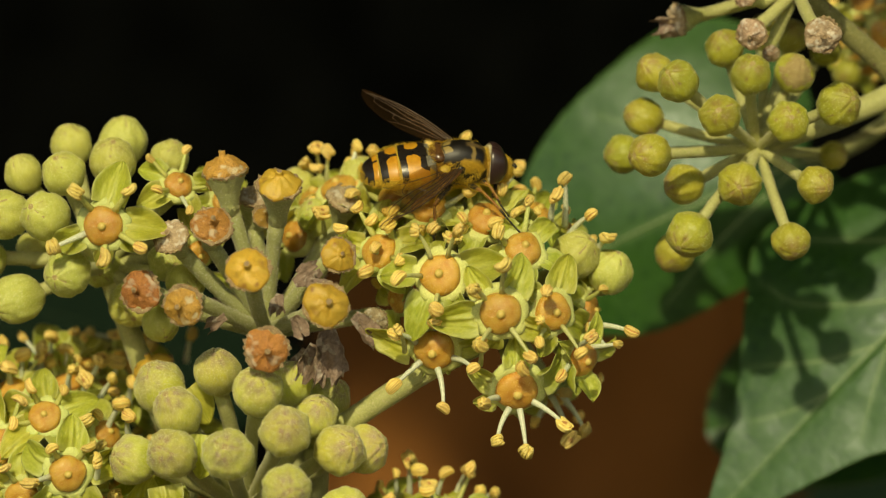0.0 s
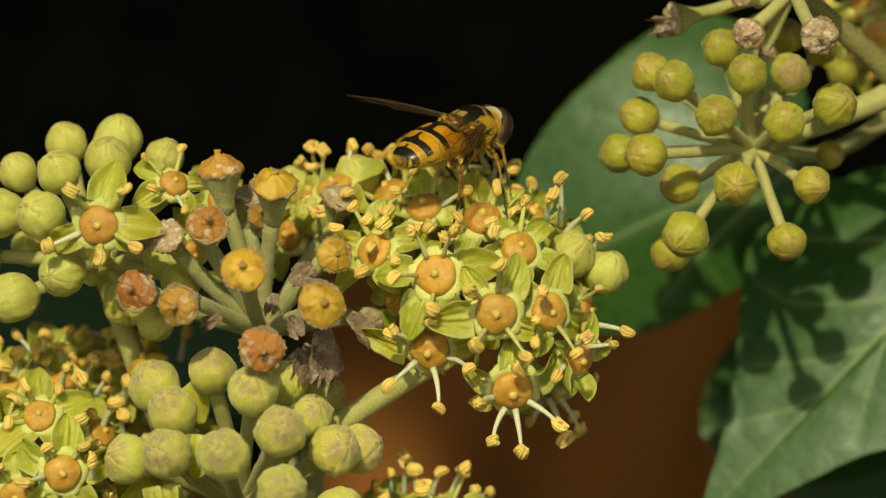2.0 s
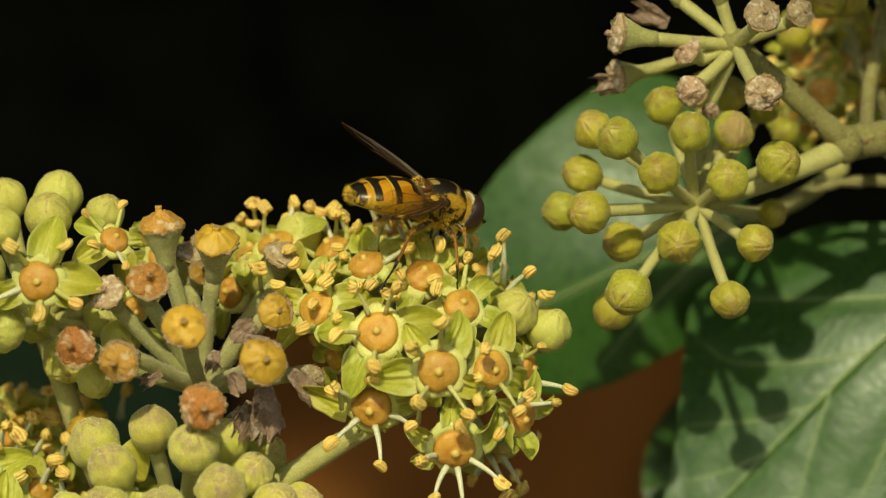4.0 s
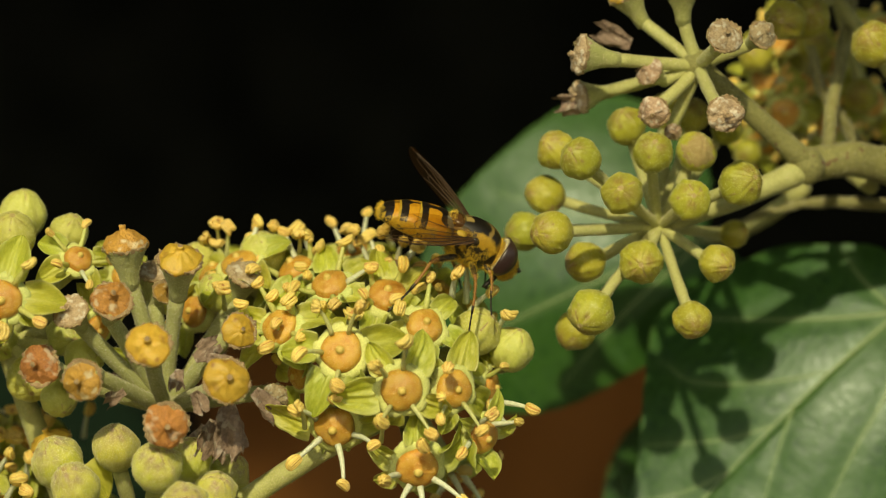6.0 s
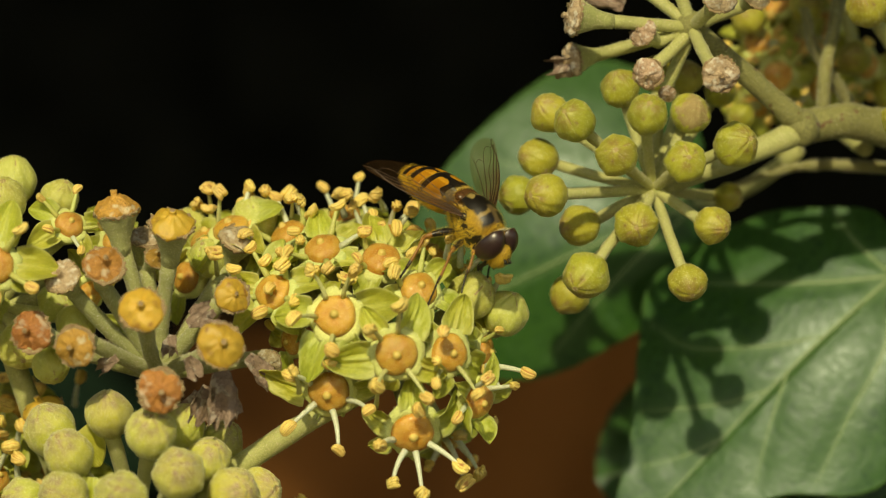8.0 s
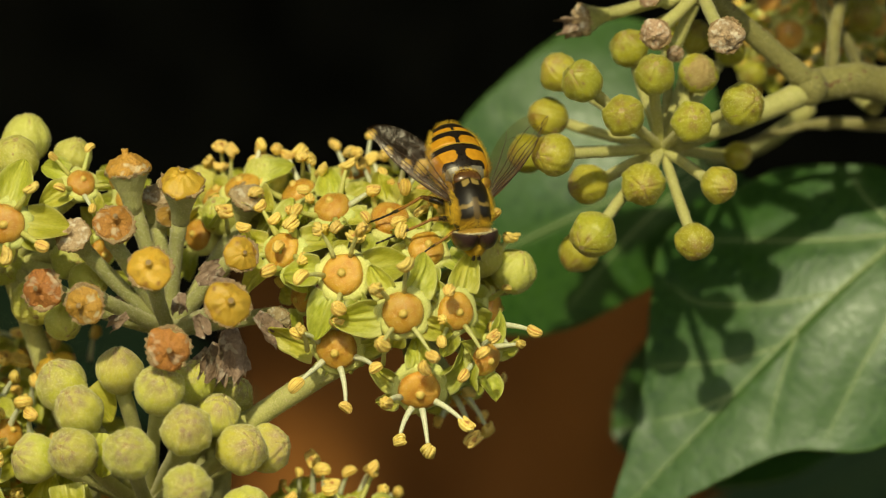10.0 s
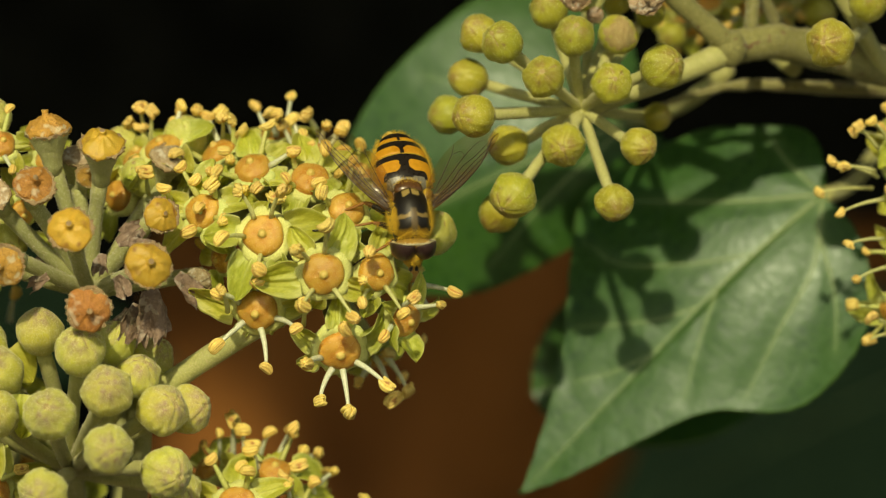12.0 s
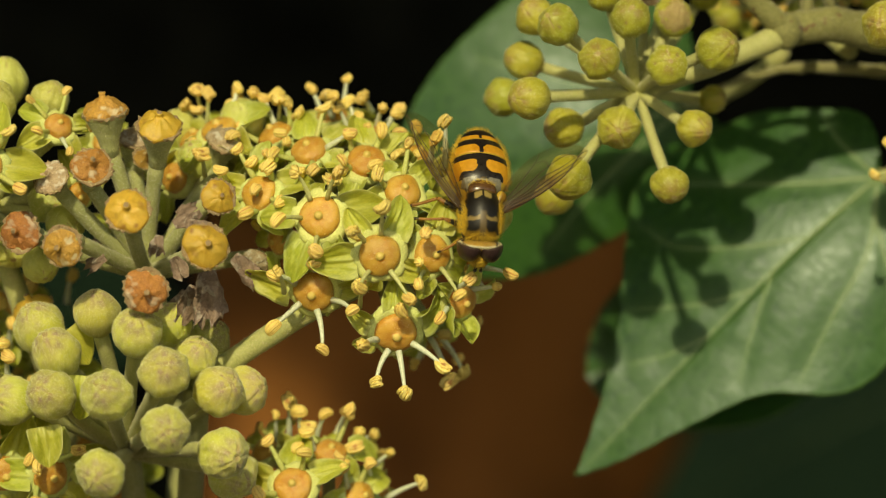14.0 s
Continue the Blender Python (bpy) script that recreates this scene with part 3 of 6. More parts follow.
def add_flower(umbel, place, axis, size, spin, petals=5, stamens=5, seed=0, pale=False, lift=0.6, spread=(), broad=1.0):
    """A flower under an umbel: disc with receptacle, petals, filaments and anthers. spread: each petal's way up from the right in degrees, its size and droop."""
    r = random.Random(seed * 31 + 5)
    base = umbel.matrix_basis.translation
    disc = part("flower", DISCS[seed % 3], umbel, placed(place - base, axis, size, spin))
    part("receptacle", RECEPTACLE, disc)
    for k in range(len(spread) or petals):
        if spread:
            turn, big, droop = spread[k]
            d = disc.matrix_basis.to_3x3().inverted() @ Vector((math.cos(radians(turn)), 0, math.sin(radians(turn))))
            a = math.atan2(d.y, d.x)
        else:
            a, big, droop = 2 * math.pi * (k + 0.12 * r.uniform(-1, 1)) / 5, r.uniform(0.82, 1.08), r.uniform(-0.40, 0.42)
        m = Matrix.Rotation(a, 4, "Z") @ Matrix.Translation((1.16, 0, -0.12)) @ Matrix.Rotation(droop, 4, "Y") @ Matrix.Rotation(r.uniform(-0.35, 0.35), 4, "X") @ Matrix.Scale(big * broad, 4)
        part("petal", r.choice(PETALS), disc, m)
    for k in range(stamens):
        a = 2 * math.pi * (k + 0.5 + 0.16 * r.uniform(-1, 1)) / 5
        me, length, bend = r.choice(FILAMENTS_PALE if pale or r.random() < 0.15 else FILAMENTS)
        up = r.uniform(lift - 0.35, lift + 0.35)
        m = Matrix.Rotation(a, 4, "Z") @ Matrix.Translation((0.92, 0, 0.0)) @ Matrix.Rotation(-up, 4, "Y")
        part("filament", me, disc, m)
        tip = m @ Vector((length, 0, bend))
        q = Euler((r.uniform(0, 6.3), r.uniform(-0.8, 0.8), r.uniform(0, 6.3))).to_matrix().to_4x4()
        part("anther", r.choice(ANTHERS), disc, Matrix.Translation(tip) @ q @ Matrix.Scale(r.uniform(0.80, 1.05), 4))
    return disc


def add_stamen(umbel, foot, tip, seed, size=36 * UNIT, pale=True):
    """A single stamen whose flower is hidden below."""
    r = random.Random(seed)
    base = umbel.matrix_basis.translation
    v, f = tube(arc(foot - base, tip - base, Vector((r.uniform(-3e-4, 3e-4), 0, 3e-4)), 6), [(0.18 if pale else 0.145) * size * (1 - 0.09 * k) for k in range(7)], 8)
    fil = part("stamen", mesh_of("stamen", v, f, [STALK_PALE if pale else STALK_GREEN]), umbel)
    q = Euler((r.uniform(0, 6.3), r.uniform(-0.8, 0.8), r.uniform(0, 6.3))).to_matrix().to_4x4()
    part("anther", r.choice(ANTHERS), fil, Matrix.Translation(tip - base) @ q @ Matrix.Scale(size * r.uniform(0.82, 1.05), 4))


STALK_PALE = material("pale filament skin", (0.72, 0.75, 0.60), (0.60, 0.66, 0.42), 900, 6000, 0.4, 0.2, 0.00003, through=0.2)
STALK_GREEN = material("green filament skin", (0.62, 0.63, 0.30), (0.54, 0.56, 0.22), 900, 6000, 0.45, 0.2, 0.00003, through=0.2)


def add_stalk(umbel, a, b, r0, r1, mat, sag=0.0, name="pedicel", seed=0):
    base = umbel.matrix_basis.translation
    r = random.Random(seed)
    bend = Vector((r.uniform(-1, 1), r.uniform(-1, 1), r.uniform(-1, 1))) * 0.05 * (b - a).length + Vector((0, 0, sag))
    n = 8
    radii = [(r0 + (r1 - r0) * i / n) * (1 + 0.05 * r.uniform(-1, 1)) for i in range(n + 1)]
    v, f = tube(arc(a - base, b - base, bend, n), radii, 12)
    count = int((b - a).length / UNIT * (4.5 if mat == STALK_GREY else 1.5))
    hv, hf = down(v, f[:-2], count, 3.2 * UNIT, 0.45 * UNIT, seed)
    o = len(v)
    return part(name, mesh_of(name, v + hv, f + [tuple(i + o for i in q) for q in hf], [mat, DOWN_FINE], [0] * len(f) + [1] * len(hf)), umbel)


def add_bud(umbel, hub, place, size, axis, seed, meshes, stalk, thick=0.0, stained=False):
    base = umbel.matrix_basis.translation
    r = random.Random(seed * 17 + 3)
    m = placed(place - base, axis, size, r.random() * 6) @ Matrix.Diagonal((r.uniform(0.96, 1.03), r.uniform(0.96, 1.03), r.uniform(1.0, 1.12) if meshes is not BUDS_SMOOTH else r.uniform(0.96, 1.08), 1))
    part("bud", STAINED[seed % 2] if stained else meshes[seed % len(meshes)], umbel, m, "olive bud with a withered brown patch" if stained else "")
    foot = place - axis * size * 0.9
    add_stalk(umbel, hub, foot, thick or 11 * UNIT, thick * 1.15 or 13 * UNIT, stalk, seed=seed)


# spent flower: grey cup with a wide rim and the old disc
def cup_mesh(seed, skin):
    """Downy cup that widens to a frayed brown rim with tiny teeth."""
    r = random.Random(seed)
    p1 = r.random() * 6
    prof = [(0.0, -2.2), (0.40, -2.15), (0.43, -1.7), (0.52, -1.25), (0.68, -0.82), (0.85, -0.42), (0.97, -0.14), (1.05, -0.03), (1.06, 0.06), (0.95, 0.04), (0.8, -0.02), (0.0, -0.05)]
    v, f = revolve(prof, 44, lambda a, q, h: (q * (1 + (0.06 * math.cos(21 * a + p1) + 0.04 * math.cos(5 * a)) * (q > 1) + 0.03 * math.cos(5 * a + p1) * (0.6 < q < 1)), (0.07 * math.cos(13 * a + p1) + 0.05 * math.cos(8 * a)) * (q > 1)))
    slots = []
    for q in f:
        z = sum(v[i][2] for i in q) / len(q)
        rad = max(math.hypot(v[i][0], v[i][1]) for i in q)
        slots.append(1 if z > -0.08 and rad > 0.9 else 0)
    hv, hf = down(v, f, 900, 0.07, 0.012, seed)
    o = len(v)
    return mesh_of("cup", v + hv, f + [tuple(i + o for i in q) for q in hf], [skin, RIM, DOWN], slots + [2] * len(hf))


CUPS = [cup_mesh(k, CALYX_GREY) for k in range(3)]
CUPS_PALE = [cup_mesh(k, CALYX_PALE) for k in range(3)]


def old_disc_mesh(mat, seed, sag, cone=0.45, stub=0.25, dent=0.0):
    """Old disc: a low cone with the dry stub of the style; dent: how far one side has fallen in."""
    r = random.Random(seed)
    ph = [r.random() * 6 for _ in range(4)]
    prof = [(0.97, -0.08), (1.0, 0.02), (0.98, 0.12)] + [(0.98 * (1 - t) + 0.17 * t, 0.12 + cone * (1 - (1 - t) ** 1.7)) for t in (0.12, 0.25, 0.4, 0.55, 0.7, 0.85, 1.0)]
    top = prof[-1][1]
    prof += [(0.145, top + 0.5 * stub), (0.17, top + 0.8 * stub), (0.13, top + stub), (0.05, top + stub * 0.9), (0, top + stub * 0.85)]

    def wob(a, q, h):
        k = q > 0.2
        fold = math.exp(-((math.fmod(a + ph[3] + 6.2832, 6.2832) - 3.14) / 0.8) ** 2)
        rough = 0.20 * noise.noise(Vector((1.7 * q * math.cos(a), 1.7 * q * math.sin(a), seed * 1.9))) + 0.13 * noise.noise(Vector((4.5 * q * math.cos(a), 4.5 * q * math.sin(a), seed))) + 0.06 * noise.noise(Vector((11 * q * math.cos(a), 11 * q * math.sin(a), seed)))
        crease = -0.09 * max(0.0, math.cos(5 * a + ph[1])) ** 6
        return (q * (1 + (0.06 * math.cos(2 * a + ph[0]) + 0.05 * math.cos(3 * a + ph[1]) + 0.04 * math.cos(7 * a + ph[2])) * k - 0.12 * dent * fold * k),
                (sag * rough + crease) * k - dent * fold * (0.5 if q > 0.2 else 0.3))
    v, f = revolve(prof, 36, wob)
    reach = [max(math.hypot(v[i][0], v[i][1]) for i in q) for q in f]
    return mesh_of("disc", v, f, [mat, RIM], [1 if d < 0.16 else 0 for d in reach])


OLD_DISCS = [old_disc_mesh(DISC_PINK, 0, 0.9, 0.62, 0.30, 0.2), old_disc_mesh(DISC_OLD, 1, 0.65, 0.46, 0.24), old_disc_mesh(DISC_OLD, 2, 0.60, 0.40, 0.30),
             old_disc_mesh(DISC_OLD, 3, 0.5, 0.36, 0.2, 0.3), old_disc_mesh(DISC_PINK, 4, 0.9, 0.40, 0.4, 0.55), old_disc_mesh(DISC_PINK, 5, 0.8, 0.36, 0.4, 0.35)]
DRY_DISCS = [old_disc_mesh(DISC_DRY, 10 + k, 1.0, 0.28 + 0.1 * k, 0.3, 0.3) for k in range(3)]


def add_spent(umbel, hub, place, size, axis, seed, dry=False, stalk=None, thick=13, look_of=None):
    base = umbel.matrix_basis.translation
    cup = part("spent_flower", (CUPS_PALE if stalk else CUPS)[seed % 3], umbel, placed(place - base, axis, size, seed * 1.7))
    kind = look_of if look_of is not None else seed % 6
    part("disc", DRY_DISCS[seed % 3] if dry else OLD_DISCS[kind], cup, None, "dried brown seed disc" if dry else "collapsed red-brown disc" if kind > 3 else "orange-yellow aged nectar disc")
    add_stalk(umbel, hub, place - axis * size * 1.9, thick * UNIT, (thick + 1) * UNIT, stalk or STALK_GREY, seed=seed)


def bract_mesh(seed, size):
    r = random.Random(seed)
    n = 10
    verts, faces = [], []
    ph = [r.random() * 6 for _ in range(5)]
    for side in (0, 1):
        for i in range(n + 1):
            for j in range(n + 1):
                s, q = i / n, 2 * j / n - 1
                w = (0.30 + 0.42 * s - 0.3 * max(0, s - 0.6)) * (1 + 0.12 * math.cos(9 * q + ph[0]) + 0.25 * noise.noise(Vector((3 * s, 2 * q, seed + 7))))
                x = s * (1.6 + 0.22 * math.cos(6 * q + ph[1]) + 0.16 * math.cos(13 * q + ph[4]))
                z = 0.22 * math.cos(5 * q + ph[2]) * s + 0.2 * math.sin(4 * s + ph[3]) + 0.14 * noise.noise(Vector((4 * s, 3 * q, seed))) - 0.04 * side
                verts.append((x * size, q * w * size, z * size))
    n1 = (n + 1) ** 2
    for i in range(n):
        for j in range(n):
            a = i * (n + 1) + j
            faces += [(a, a + n + 1, a + n + 2, a + 1), (a + n1, a + 1 + n1, a + n + 2 + n1, a + n + 1 + n1)]
        faces.append((i * (n + 1), i * (n + 1) + n1, (i + 1) * (n + 1) + n1, (i + 1) * (n + 1)))
        a = i * (n + 1) + n
        faces.append((a, a + n + 1, a + n + 1 + n1, a + n1))
    return mesh_of("bract", verts, faces, [BRACT])


# ---- setting ----
def box(name, lo, hi, mat, label, category):
    v = [(x, y, z) for x in (lo[0], hi[0]) for y in (lo[1], hi[1]) for z in (lo[2], hi[2])]
    f = [(0, 1, 3, 2), (4, 6, 7, 5), (0, 4, 5, 1), (2, 3, 7, 6), (0, 2, 6, 4), (1, 5, 7, 3)]
    return tagged(new(name, mesh_of(name, v, f, [mat], smooth=False)), label, category, kind="structure")


def setting():
    g = 60.0
    v = [(-g, -g, -1.0), (g, -g, -1.0), (g, g, -1.0), (-g, g, -1.0)]
    tagged(new("ground", mesh_of("ground", v, [(0, 1, 2, 3)], [SOIL])), "bare brown garden soil below the ivy", "ground", kind="structure")
    # near-black back sheet in place of deep shade, with unseen added sides and top
    box("backdrop", (-0.6, 0.55, -1.0), (0.6, 0.60, 0.35), SHADE_BLACK, "near-black sheet in place of the deep shade behind the ivy", "hedge")
    box("hedge_side", (-0.60, 0.12, -1.0), (-0.55, 0.55, 0.30), SHADE_BLACK, "unseen near-black wall added beside the backdrop", "hedge")
    box("hedge_side", (0.55, 0.12, -1.0), (0.60, 0.55, 0.30), SHADE_BLACK, "unseen near-black wall added beside the backdrop", "hedge")
    # unseen slab added for shade; uneven front edge, gap lets a sun patch through
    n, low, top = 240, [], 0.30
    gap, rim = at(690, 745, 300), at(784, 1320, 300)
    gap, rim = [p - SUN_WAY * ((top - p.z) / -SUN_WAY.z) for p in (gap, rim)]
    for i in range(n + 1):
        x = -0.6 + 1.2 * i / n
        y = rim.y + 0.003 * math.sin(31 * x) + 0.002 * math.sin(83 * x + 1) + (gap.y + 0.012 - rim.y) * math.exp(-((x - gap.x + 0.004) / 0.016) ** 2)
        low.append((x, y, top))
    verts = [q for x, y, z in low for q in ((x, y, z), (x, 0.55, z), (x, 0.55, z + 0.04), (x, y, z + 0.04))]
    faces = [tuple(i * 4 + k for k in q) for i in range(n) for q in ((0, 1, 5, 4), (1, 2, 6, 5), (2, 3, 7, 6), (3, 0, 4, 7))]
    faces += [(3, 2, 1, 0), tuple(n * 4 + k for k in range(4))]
    tagged(new("hedge_top", mesh_of("hedge_top", verts, faces, [SHADE_BLACK], smooth=False)), "unseen dark slab added to shade the backdrop and board", "hedge", kind="structure")


def fence_board():
    """Broad brown board standing behind the flowers."""
    n, m = 24, 10
    verts, faces = [], []
    a, b = at(560, 470, 300), at(1900, 470, 300)
    for side in (0, 1):
        for i in range(n + 1):
            for j in range(m + 1):
                s = i / n
                x = a.x + (b.x - a.x) * s
                z = a.z + (-1.0 - a.z) * (j / m) ** 2
                y = a.y + 0.006 * math.sin(3 * s * math.pi) + 0.03 * side
                verts.append((x, y, z))
    n1 = (n + 1) * (m + 1)
    for i in range(n):
        for j in range(m):
            q = i * (m + 1) + j
            faces += [(q, q + 1, q + m + 2, q + m + 1), (q + n1, q + m + 1 + n1, q + m + 2 + n1, q + 1 + n1)]
        q = i * (m + 1)
        faces.append((q, q + m + 1, q + m + 1 + n1, q + n1))
    for j in range(m):
        for q in (j, n * (m + 1) + j):
            faces.append((q, q + n1, q + 1 + n1, q + 1))
    return tagged(new("board", mesh_of("board", verts, faces, [TIMBER])), "warm brown weathered timber board behind the ivy", "board")


# ---- leaves ----
def curve_through(points, n):
    """n + 1 points on a smooth line through the control points."""
    p = [Vector((*q, 0)) for q in points]
    p = [2 * p[0] - p[1]] + p + [2 * p[-1] - p[-2]]
    out, k = [], len(points) - 1
    for i in range(n + 1):
        t = i / n * k
        a = min(int(t), k - 1)
        t -= a
        p0, p1, p2, p3 = p[a:a + 4]
        out.append(0.5 * ((2 * p1) + (p2 - p0) * t + (2 * p0 - 5 * p1 + 4 * p2 - p3) * t * t + (3 * p1 - p0 - 3 * p2 + p3) * t ** 3))
    return out


def ivy_leaf(base, tip, face, upper, lower, label, mat, vein_sets, fold=0.15, droop=0.14, bow=0.0, petiole=None):
    """Leaf from base to tip, its upper side towards face; upper and lower give each half's edge as (along, out) in lengths."""
    length = (tip - base).length
    ob = thing("ivy_leaf", base, label, "leaf")
    x = (tip - base).normalized()
    z = (face - x * face.dot(x)).normalized()
    y = z.cross(x)
    m = Matrix((x, y, z)).transposed().to_4x4()
    nu, nv = 130, 44
    # main veins in shares of the length, with their half width
    lines = [(curve_through(ctrl, 22), r0 / length) for ctrl, r0 in vein_sets]
    spine = np.array([(a.x + (b.x - a.x) * k / 4, -a.y - (b.y - a.y) * k / 4, w * (1 - 0.75 * i / 22))
                      for line, w in lines for i, (a, b) in enumerate(zip(line, line[1:])) for k in range(4)])

    def height(s, w):
        a = abs(w)
        return (fold * (a ** 1.3) * 1.6 - droop * s * s + 0.004 * math.sin(8 * s + 4 * w) + 0.002 * math.sin(11 * w + 5 * s) + 0.003 * math.sin(6 * s - 6 * w)
                - 0.15 * max(0, a - 0.22) ** 2 - bow * a * a)
    verts, faces, pale = [], [], []
    for k, (edge, sg) in enumerate(((upper, -1), (lower, 1))):
        line = curve_through([(0.0, 0.0)] + list(edge) + [(1.0, 0.0)], nu)
        for i, e in enumerate(line):
            mid = max(0.0, min(1.0, e.x * 0.92 + 0.08 * i / nu))
            for j in range(nv + 1):
                q = j / nv
                s, w = mid + (e.x - mid) * q, e.y * q * sg
                if q == 1:
                    w += sg * 0.0012 * math.sin(i * 1.1)
                gap = np.hypot(spine[:, 0] - s, spine[:, 1] - w)
                near = float(gap.min())
                # the blade swells between its veins, and is pale along them and at its rim
                lift = 0.0018 * (1 - math.exp(-(near / 0.030) ** 2)) + 0.0008 * noise.noise(Vector((16 * s, 16 * w, length * 900)))
                streak = float(np.exp(-(gap / (2.4 * spine[:, 2] + 0.0015)) ** 2).max())
                pale.append(min(1.0, 0.9 * streak + 0.22 * math.exp(-(near / 0.022) ** 2) + 0.5 * max(0.0, (q - 0.965) / 0.035)))
                verts.append(Vector((s * length, w * length, (height(s, w) + lift) * length)))
        o = k * (nu + 1) * (nv + 1)
        for i in range(nu):
            for j in range(nv):
                a = o + i * (nv + 1) + j
                q = (a, a + nv + 1, a + nv + 2, a + 1)
                faces.append(q if sg > 0 else tuple(reversed(q)))
    me = mesh_of("blade", verts, faces, [mat])
    me.attributes.new("pale", "FLOAT", "POINT").data.foreach_set("value", pale)
    blade = part("blade", me, ob, m)
    sol = blade.modifiers.new("thickness", "SOLIDIFY")
    sol.thickness, sol.offset = 0.0003, -1
    for (line, _), (_, r0) in zip(lines, vein_sets):
        pts = [Vector((p.x * length, -p.y * length, height(p.x, -p.y) * length)) for p in line]
        v, f = tube(pts, [0.9 * r0 * (1 - 0.93 * i / 22) for i in range(23)], 8)
        v = [Vector((p.x, p.y, pts[i // 8].z + 0.00002 + (p.z - pts[i // 8].z) * 0.25)) for i, p in enumerate(v)]
        part("vein", mesh_of("vein", v, f, [VEIN]), blade)
    if petiole is not None:
        v, f = tube(arc(Vector((0, 0, 0)), petiole - base, Vector((0, 0, -0.002)), 8), [0.0007] * 9, 10)
        part("petiole", mesh_of("petiole", v, f, [STALK]), ob)
    return ob


def leaves():
    ivy_leaf(at(1430, 280, 35), at(880, 520, 30), way(0.0, 0.11, -1),
             [(-0.10, 0.22), (0.0, 0.46), (0.19, 0.53), (0.49, 0.455), (0.69, 0.35), (0.85, 0.19)],
             [(-0.08, 0.16), (0.10, 0.26), (0.32, 0.27), (0.57, 0.28), (0.74, 0.22), (0.88, 0.11)],
             "dark green glossy ivy leaf behind the bud umbel", LEAF,
             [([(0, 0), (0.4, 0.01), (0.97, 0.0)], 0.00022), ([(0, 0), (0.25, 0.17), (0.5, 0.38)], 0.00013), ([(0, 0), (0.3, -0.1), (0.55, -0.22)], 0.00013)],
             fold=-0.13, droop=0.25, petiole=at(1600, 190, 20))
    ivy_leaf(at(1769, 412, 24), at(1230, 928, 19), way(-0.05, 0.42, -1),
             [(-0.07, 0.07), (-0.085, 0.15), (0.0, 0.25), (0.09, 0.33), (0.25, 0.39), (0.40, 0.408), (0.53, 0.315), (0.68, 0.187), (0.82, 0.094)],
             [(0.01, 0.12), (0.08, 0.243), (0.19, 0.316), (0.34, 0.334), (0.44, 0.30), (0.56, 0.18), (0.72, 0.113), (0.89, 0.055)],
             "large green ivy leaf with pale veins and bud shadows", LEAF,
             [([(0, 0), (0.25, 0.01), (0.5, 0.012), (0.97, 0.0)], 0.00019), ([(0, 0), (0.12, 0.10), (0.22, 0.20), (0.36, 0.36)], 0.00018),
              ([(0, 0), (0.14, -0.11), (0.30, -0.16), (0.48, -0.22)], 0.00017), ([(0.22, 0.01), (0.34, 0.10), (0.45, 0.22), (0.47, 0.33)], 0.0001), ([(0.4, 0.012), (0.5, 0.07), (0.6, 0.16), (0.64, 0.2)], 0.00009), ([(0.34, 0.01), (0.46, -0.05), (0.58, -0.12)], 0.00009), ([(0.55, 0.01), (0.65, 0.05), (0.73, 0.1)], 0.00008), ([(0.0, 0), (0.0, 0.12), (-0.02, 0.2)], 0.00012),
              ([(0.08, -0.07), (0.16, -0.2), (0.25, -0.29)], 0.00013)],
             fold=0.035, droop=0.09, bow=0.32, petiole=at(1860, 340, 36))
    ivy_leaf(at(1660, 690, 46), at(1262, 752, 42), way(-0.2, 0.2, -1),
             [(0.0, 0.25), (0.3, 0.42), (0.62, 0.43), (0.86, 0.30), (0.97, 0.13)], [(0.0, 0.2), (0.3, 0.34), (0.62, 0.33), (0.86, 0.22), (0.97, 0.10)],
             "dark ivy leaf in the shade behind a larger leaf", LEAF, [([(0, 0), (0.97, 0)], 0.0002), ([(0, 0), (0.35, 0.15), (0.7, 0.33)], 0.00013), ([(0, 0), (0.35, -0.12), (0.75, -0.24)], 0.00013)], petiole=at(1760, 600, 48))
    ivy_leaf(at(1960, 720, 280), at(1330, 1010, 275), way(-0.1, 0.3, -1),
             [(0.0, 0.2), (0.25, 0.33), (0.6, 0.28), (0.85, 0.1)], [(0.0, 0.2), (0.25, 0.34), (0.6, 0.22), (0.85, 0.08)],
             "dark ivy leaf in deep shade far behind a larger leaf", LEAF_SHADED, [([(0, 0), (0.97, 0)], 0.0002)], petiole=at(2150, 560, 290))
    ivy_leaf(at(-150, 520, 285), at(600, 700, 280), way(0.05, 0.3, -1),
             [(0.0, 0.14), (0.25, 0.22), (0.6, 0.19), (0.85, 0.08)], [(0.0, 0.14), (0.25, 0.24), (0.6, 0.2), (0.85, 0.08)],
             "dark ivy leaf in deep shade behind the flower umbels", LEAF_SHADED, [([(0, 0), (0.97, 0)], 0.0002)], petiole=at(-330, 420, 295))
    # unseen leaf, added to cast shade on the flowers behind the branch
    ivy_leaf(at(1890, -330, 4), at(1475, -330, -6), way(0.0, 0.9, -0.6),
             [(0.0, 0.2), (0.25, 0.36), (0.6, 0.28), (0.85, 0.1)], [(0.0, 0.2), (0.25, 0.36), (0.6, 0.26), (0.85, 0.1)],
             "unseen green ivy leaf added to shade the flowers on the branch", LEAF, [([(0, 0), (0.97, 0)], 0.0003)], petiole=at(1900, -150, 16))


# ---- umbels ----
A_HUB = at(880, 540, 9)


